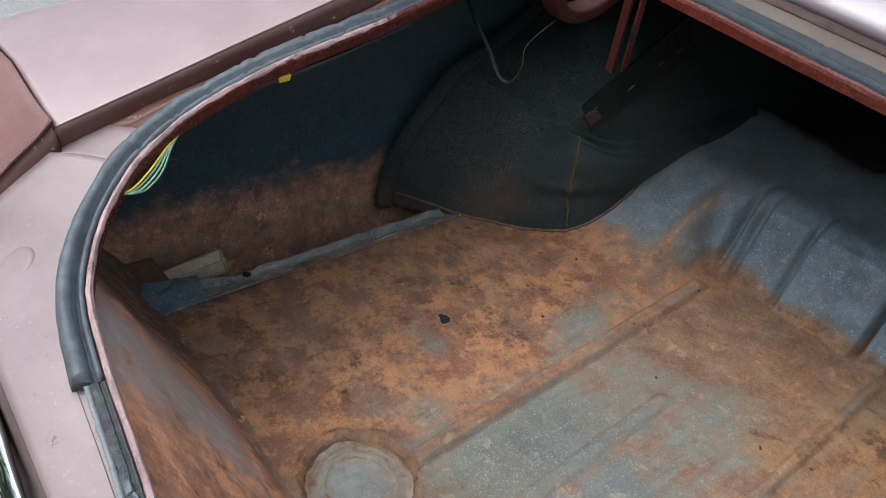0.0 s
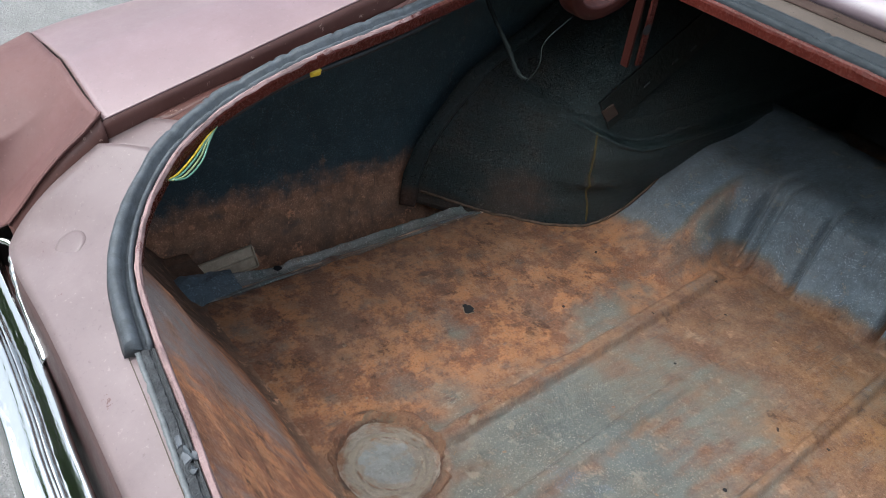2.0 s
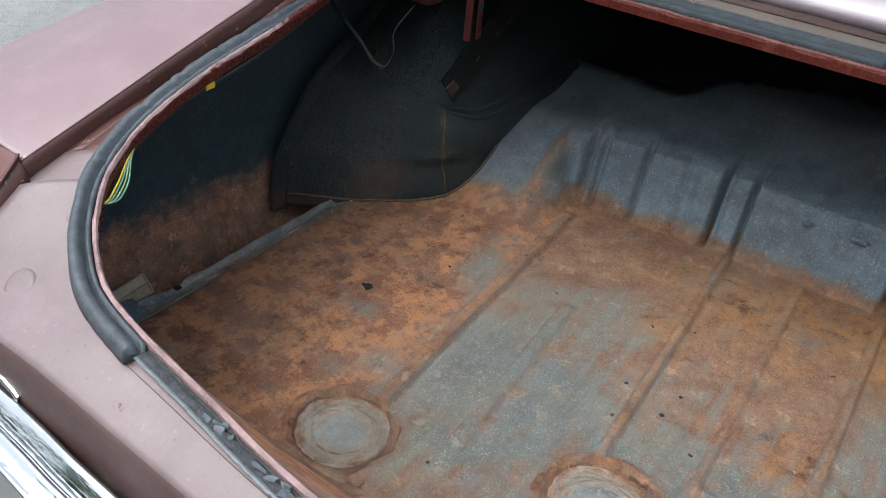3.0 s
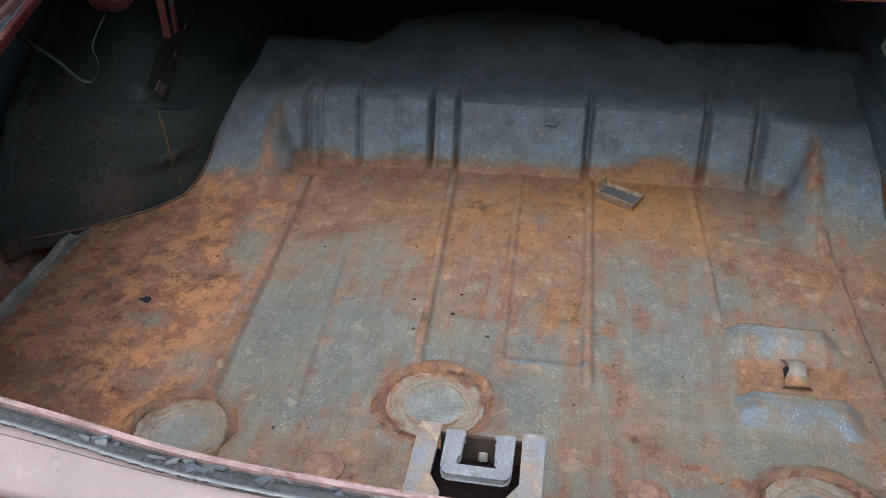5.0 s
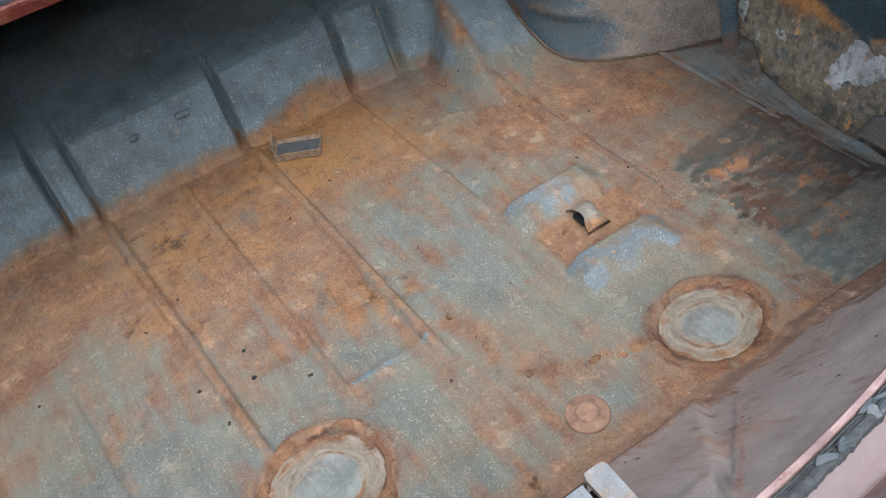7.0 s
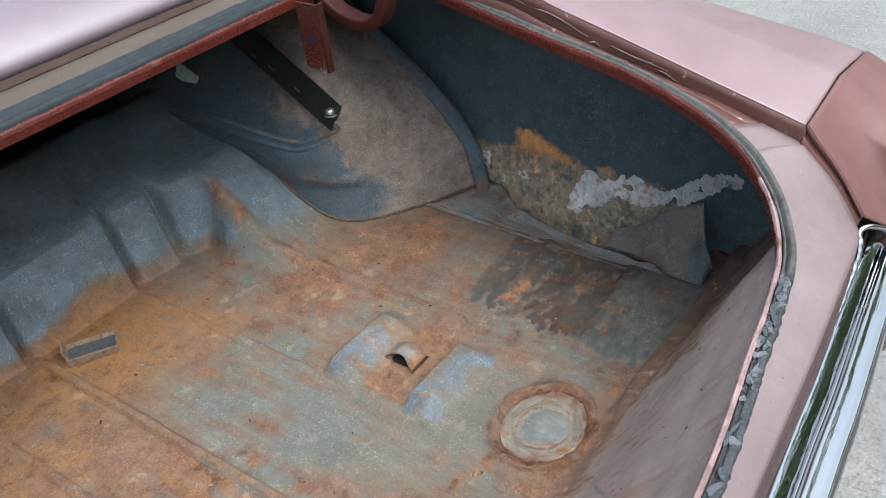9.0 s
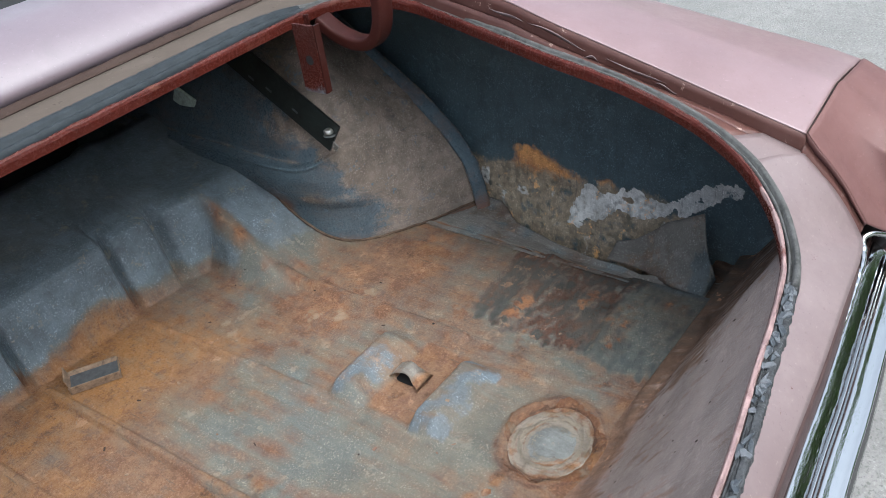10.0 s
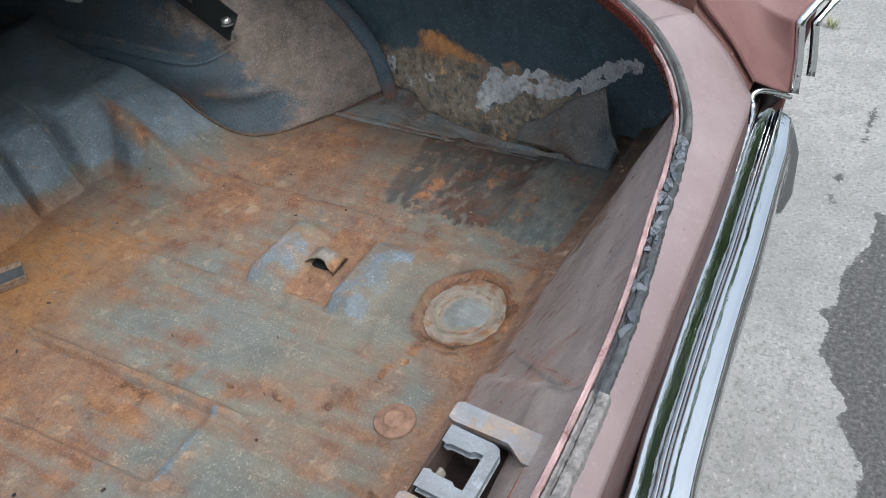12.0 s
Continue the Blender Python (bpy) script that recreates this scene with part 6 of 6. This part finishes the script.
# ---- hinges ----
for side in (-1, 1):
    hinge = tagged(new("boot_hinge"), "maroon painted gooseneck boot hinge, rusty bracket")
    hinge.parent = car
    hx = side * .505

    def strip(name, pts, w, t, mat, label="", axis=Vector((1, 0, 0)), hinge=hinge):
        """A flat bent strap through pts, w wide along axis."""
        vs = []
        n_ = len(pts)
        for i in range(n_):
            d = (Vector(pts[min(i + 1, n_ - 1)]) - Vector(pts[max(i - 1, 0)])).normalized()
            nn = d.cross(axis).normalized()
            for s1, s2 in ((-1, -1), (1, -1), (1, 1), (-1, 1)):
                vs.append(Vector(pts[i]) + axis * (s1 * w / 2) + nn * (s2 * t / 2))
        fs_ = grid_faces(n_, 4, False, True) + [(0, 1, 2, 3), tuple(range(4 * n_ - 1, 4 * n_ - 5, -1))]
        return part(name, vs, fs_, mat, hinge, label, lambda x, y, z: (0.02 + .3 * nz(x, y, z, 20), 0.2 + .3 * nz(x, y, z, 30), (0.9 * sstep(.785, .76, z) if side > 0 else 0) - .3), False)

    plate_z = [.848, .82, .79, .758]
    bx = hx - side * .028
    strip("bracket", [(bx, .294, z) for z in plate_z], .034 if side > 0 else .008, .003, MAT_BRACKET, "maroon hinge bracket, bare at the foot", Vector((0, 1, 0)))
    lathe("bracket_hole", [(.0065, .0), (.004, .0002)], (0, 0, 0), MAT_BLACK, hinge, "dark bolt hole", 16).matrix_basis = pose(bx - side * .0017, .292, .802, 0, -90 * side)
    strip("bracket_fold", [(bx + side * .005, .276, z) for z in plate_z], .010, .003, MAT_HINGE, "bright folded edge of the bracket")
    if side > 0:
      strip("bracket_web", [(bx + side * .030, .318 + (.84 - z) * .12, z) for z in plate_z[:3]], .012, .003, MAT_BRACKET, "", Vector((0, 1, 0)))
    arm = catmull([(hx + side * .026, y, z + .020) for y, z in ((.315, .815), (.285, .797), (.250, .790), (.222, .800), (.208, .830), (.210, .875), (.235, .92), (.27, .955))], 6)
    neck = strip("gooseneck_arm", arm, .026, .016, MAT_HINGE, "curved maroon gooseneck arm")
    neck.data.polygons.foreach_set("use_smooth", [True] * len(neck.data.polygons))
    rounding = neck.modifiers.new("rounding", "BEVEL")
    rounding.width, rounding.segments, rounding.limit_method = .005, 3, "ANGLE"
    for k, (dy, dz) in enumerate(((.060, .045), (.105, .074), (.135, .090))):
        bm_part("slot", slab((.0015, .012, .004), .0006, 1), MAT_CLIPBASE, hinge, "dull edge of a pressed slot", False, pose(side * (.5705 - .003 * k), .392 + dy, .615 + dz, 33))
    # dark brace from the wheelhouse up to the shelf
    s0, s1 = Vector((side * .578, .385, .622)), Vector((side * .570, .66, .800))
    strip("brace", [s0, s0.lerp(s1, .3), s0.lerp(s1, .6), s1], .042, .005, MAT_BRACE, "black painted brace bolted to the wheelhouse", Vector((side * .35, -.35, .87)).normalized())
    if side > 0:
        lathe("brace_bolt", [(.0075, 0), (.0075, .005), (.005, .007), (.002, .0072)], (side * .574, .392, .632), MAT_BOLT, hinge, "bolt head and washer", 6)
        lathe("brace_washer", [(.0095, 0), (.0095, .0012), (.004, .0014)], (side * .5735, .3905, .629), MAT_GALV, hinge, "dull washer", 20)
        for dy, dz in ((-.006, -.016), (.012, -.020)):
            bm_part("brace_tab", slab((.002, .014, .012), .0006, 1), MAT_LEDGE_DARK, hinge, "small bent steel tab", False, pose(side * .575, .392 + dy, .618 + dz * .4, 40))
    else:
        bm_part("brace_plate", slab((.004, .020, .020), .001, 1), MAT_PIT, hinge, "small square brown plate at the brace foot", False, pose(side * .573, .390, .628, 40, 0, -20))

# ---- wiring and cord ----
cord = catmull([(-.70, .21, .815), (-.655, .205, .782), (-.62, .20, .760), (-.597, .20, .742), (-.580, .20, .725), (-.566, .20, .7195), (-.555, .202, .724), (-.548, .206, .745), (-.553, .212, .768), (-.54, .235, .80)], 8)
tube("hanging_cord", cord[:45], .0025, MAT_CORD, car, "grey twisted cord hanging in a loop", 9, .55, 3)
tube("thin_wire", cord[44:], .0008, MAT_CORD, car, "thin grey wire", 6)
harness = tagged(new("wiring"), "yellow and green wires below the rim")
harness.parent = car
for i, (mat, dx) in enumerate(((MAT_YELLOW, 0), (MAT_GREEN, .008), (MAT_PALEGREEN, .017), (MAT_GREEN, .026))):
    w = catmull([(-.508 + dx * .1, -.262 + dx * .25, .735), (-.515 + dx * .1, -.249 + dx * .3, .7345 - dx * .15), (-.525 + dx * .1, -.231 + dx * .3, .741 - dx * .15), (-.534, -.215 + dx * .2, .750), (-.541, -.20, .757)], 6)
    tube("wire", w, .0010, mat, harness, ("yellow", "green", "pale green", "green")[i] + " insulated wire", 6)
bm_part("connector", slab((.007, .013, .008), .0015, 1), MAT_YELLOW, harness, "yellow plastic connector", False, pose(-.556, -.092, .784, 0, 15, 5))
tube("loom", catmull([(-.553, -.19, .752), (-.560, -.15, .765), (-.558, -.12, .776), (-.557, -.095, .783), (-.562, -.03, .792), (-.59, .08, .80)], 8), .0035, MAT_STRAP, harness, "black taped loom", 6)

# ---- loose things ----
bracket = tagged(new("metal_clip"), "small bent galvanised steel clip lying on the rusty floor", "bracket")
BCX, BCY = .152, .513
bracket.matrix_basis = pose(BCX, BCY, floor_z(BCX, BCY) + .003, 4, 0, -31)
bm_part("channel_base", slab((.070, .034, .002), .0006, 1), MAT_CLIPBASE, bracket, "", False, pose(0, 0, .006))
bm_part("channel_wall", slab((.070, .0016, .016), .0005, 1), MAT_CLIPEDGE, bracket, "rust-edged wall", False, pose(0, -.0170, .008, 12))
bm_part("channel_wall", slab((.068, .0016, .010), .0005, 1), MAT_CLIPEDGE, bracket, "rust-edged wall", False, pose(0, .0170, .009, -10))
bm_part("end_tab", slab((.0018, .030, .024), .0006, 1), MAT_CLIPEDGE, bracket, "rusty end tab", False, pose(-.035, .003, .014, 0, -10))
bm_part("end_tab", slab((.0018, .028, .010), .0006, 1), MAT_CLIPEDGE, bracket, "rusty end tab", False, pose(.034, .001, .009, 0, 12))

plate = tagged(new("ribbed_plate"), "tan plastic plate with a raised border wedged beside the floor", "plate")
plate.matrix_basis = pose(-.782, -.094, .388, 62, 0, 84) @ pose(0, 0, 0, 0, 0, 9)
bm_part("panel", slab((.092, .034, .003), .001, 2), MAT_TAN, plate)
for yy in (-.0155, .0, .0155):
    bm_part("rib", slab((.088, .003, .006), .001, 1), MAT_TAN, plate, "", False, pose(0, yy, .0025))
for xx in (-.0445, .0445):
    bm_part("rib", slab((.003, .031, .006), .001, 1), MAT_TAN, plate, "", False, pose(xx, 0, .0025))

# ---- wheels ----
for side in (-1, 1):
    wheel = tagged(new("rear_wheel"), "black tyre on a steel rim under the rear fender")
    wheel.parent = car
    for nm, prof, mat in (("tyre", [(.20, -.07), (.29, -.085), (.315, -.06), (.318, 0), (.315, .06), (.29, .085), (.20, .07)], MAT_TYRE), ("rim", [(.205, -.06), (.19, -.02), (.19, .04), (.205, .065)], MAT_GALV)):
        vs = []
        for r, o in prof:
            for j in range(36):
                a = 2 * math.pi * j / 36
                vs.append((side * .712 + o * .85, .72 + r * math.cos(a), .318 + r * math.sin(a)))
        part(nm, vs, grid_faces(len(prof), 36, True, True) if nm == "tyre" else grid_faces(len(prof), 36, False, True), mat, wheel, thick=0 if nm == "tyre" else .003)

# ---- what the chrome mirrors: trees beyond the drive; a tuft in the asphalt ----
MAT_BARK = plain("bark", (0.10, 0.075, 0.055), 0.9, 0, 0.5, 12.0, 0.01)
MAT_LEAF = plain("leaf_green", (0.085, 0.165, 0.030), 0.6, 0, 0.5, 3.0, 0)
MAT_GRASS = plain("grass_green", (0.24, 0.25, 0.11), 0.7, 0, 0.4, 60.0, 0)


def make_tree(seed):
    rnd = random.Random(seed)
    t = tagged(new("tree"), "broadleaf tree in full leaf beyond the drive", "tree", "trees beyond the drive")
    rings = [(0, 0, 0, .24), (.03, .02, .9, .20), (.08, -.03, 1.9, .17), (.05, .06, 3.0, .13), (.12, .02, 4.2, .08), (.1, .05, 5.2, .03)]
    vs = []
    for x, y, z, r in rings:
        vs += [(x + r * math.cos(a * math.pi / 5), y + r * math.sin(a * math.pi / 5), z) for a in range(10)]
    part("trunk", vs, grid_faces(len(rings), 10, False, True), MAT_BARK, t)
    tips = []
    for k in range(11):
        a, z0 = rnd.uniform(0, 6.28), rnd.uniform(1.7, 4.2)
        ln = rnd.uniform(1.2, 2.1)
        p1 = Vector((.08, 0, z0))
        p2 = p1 + Vector((math.cos(a) * ln * .5, math.sin(a) * ln * .5, ln * .35))
        p3 = p1 + Vector((math.cos(a) * ln, math.sin(a) * ln, ln * rnd.uniform(.4, .8)))
        tube("limb", catmull([tuple(p1), tuple(p2), tuple(p3)], 4), .045, MAT_BARK, t, "", 6)
        tips += [p2, p3, p3]
    vs, fs = [], []
    for k in range(5200):
        c = rnd.choice(tips) + Vector((rnd.gauss(0, .55), rnd.gauss(0, .55), rnd.gauss(.25, .50)))
        u = Vector((rnd.uniform(-1, 1), rnd.uniform(-1, 1), rnd.uniform(-1, 1))).normalized() * rnd.uniform(.05, .11)
        w = u.cross(Vector((rnd.uniform(-1, 1), rnd.uniform(-1, 1), rnd.uniform(-1, 1)))).normalized() * u.length * .55
        b = len(vs)
        vs += [c - u, c + w, c + u, c - w]
        fs.append((b, b + 1, b + 2, b + 3))
    part("crown", vs, fs, MAT_LEAF, t, "", None, False)
    return t


tree = make_tree(3)
tree.matrix_basis = pose(2.5, -13.3, 0)
for x, y, rz, sc in ((-4.8, -13.6, 70, 0), (10.0, -12.0, 150, 0), (13.2, -4.6, 210, 0), (14.2, 1.8, 100, 0), (-11.0, -12.0, 300, 0), (6.0, -15.0, 20, 0), (-1.3, -14.8, 250, 0), (11.4, -8.0, 40, 0), (-8.5, -14.0, 190, 0), (.6, -16.0, 10, 0)):
    copy_thing(tree, pose(x, y, 0, 0, 0, rz))
rnd = random.Random(17)
vs, fs = [], []
for k in range(26000):
    a = rnd.uniform(-.9, 1.05)
    rr = 9.0 + rnd.gauss(0, .35) + .4 * nz(a * 6, 0, 0, 1.0)
    c = Vector((rr * math.sin(a) * 1.15, -rr * math.cos(a) * .95, (1.75 + .25 * nz(a * 9, 3, 0, 1.0)) * rnd.random() ** .8))
    u = Vector((rnd.uniform(-1, 1), rnd.uniform(-1, 1), rnd.uniform(-1, 1))).normalized() * rnd.uniform(.05, .10)
    w = u.cross(Vector((rnd.uniform(-1, 1), rnd.uniform(-1, 1), rnd.uniform(-1, 1)))).normalized() * u.length * .6
    b = len(vs)
    vs += [c - u, c + w, c + u, c - w]
    fs.append((b, b + 1, b + 2, b + 3))
tagged(part("hedge", vs, fs, MAT_LEAF, None, "leafy green hedge along the far edge of the drive", None, False), kind="stuff", category="hedge")

tuft = tagged(new("grass_tuft"), "small tuft of grass growing from the asphalt", "weed")
tuft.matrix_basis = pose(2.10, -.28, 0) @ Matrix.Scale(.6, 4)
rnd = random.Random(9)
vs, fs = [], []
for k in range(70):
    a, r = rnd.uniform(0, 6.28), rnd.uniform(0, .035)
    b0 = Vector((r * math.cos(a), 1.6 * r * math.sin(a), 0))
    lean = Vector((math.cos(a), math.sin(a), 0)) * rnd.uniform(.01, .05)
    h = rnd.uniform(.02, .05)
    w = Vector((-math.sin(a), math.cos(a), 0)) * .0016
    b = len(vs)
    vs += [b0 - w, b0 + w, b0 + lean * .5 + Vector((0, 0, h * .7)) + w * .7, b0 + lean * .5 + Vector((0, 0, h * .7)) - w * .7, b0 + lean + Vector((0, 0, h))]
    fs += [(b, b + 1, b + 2, b + 3), (b + 3, b + 2, b + 4)]
part("blades", vs, fs, MAT_GRASS, tuft, "", None, False)
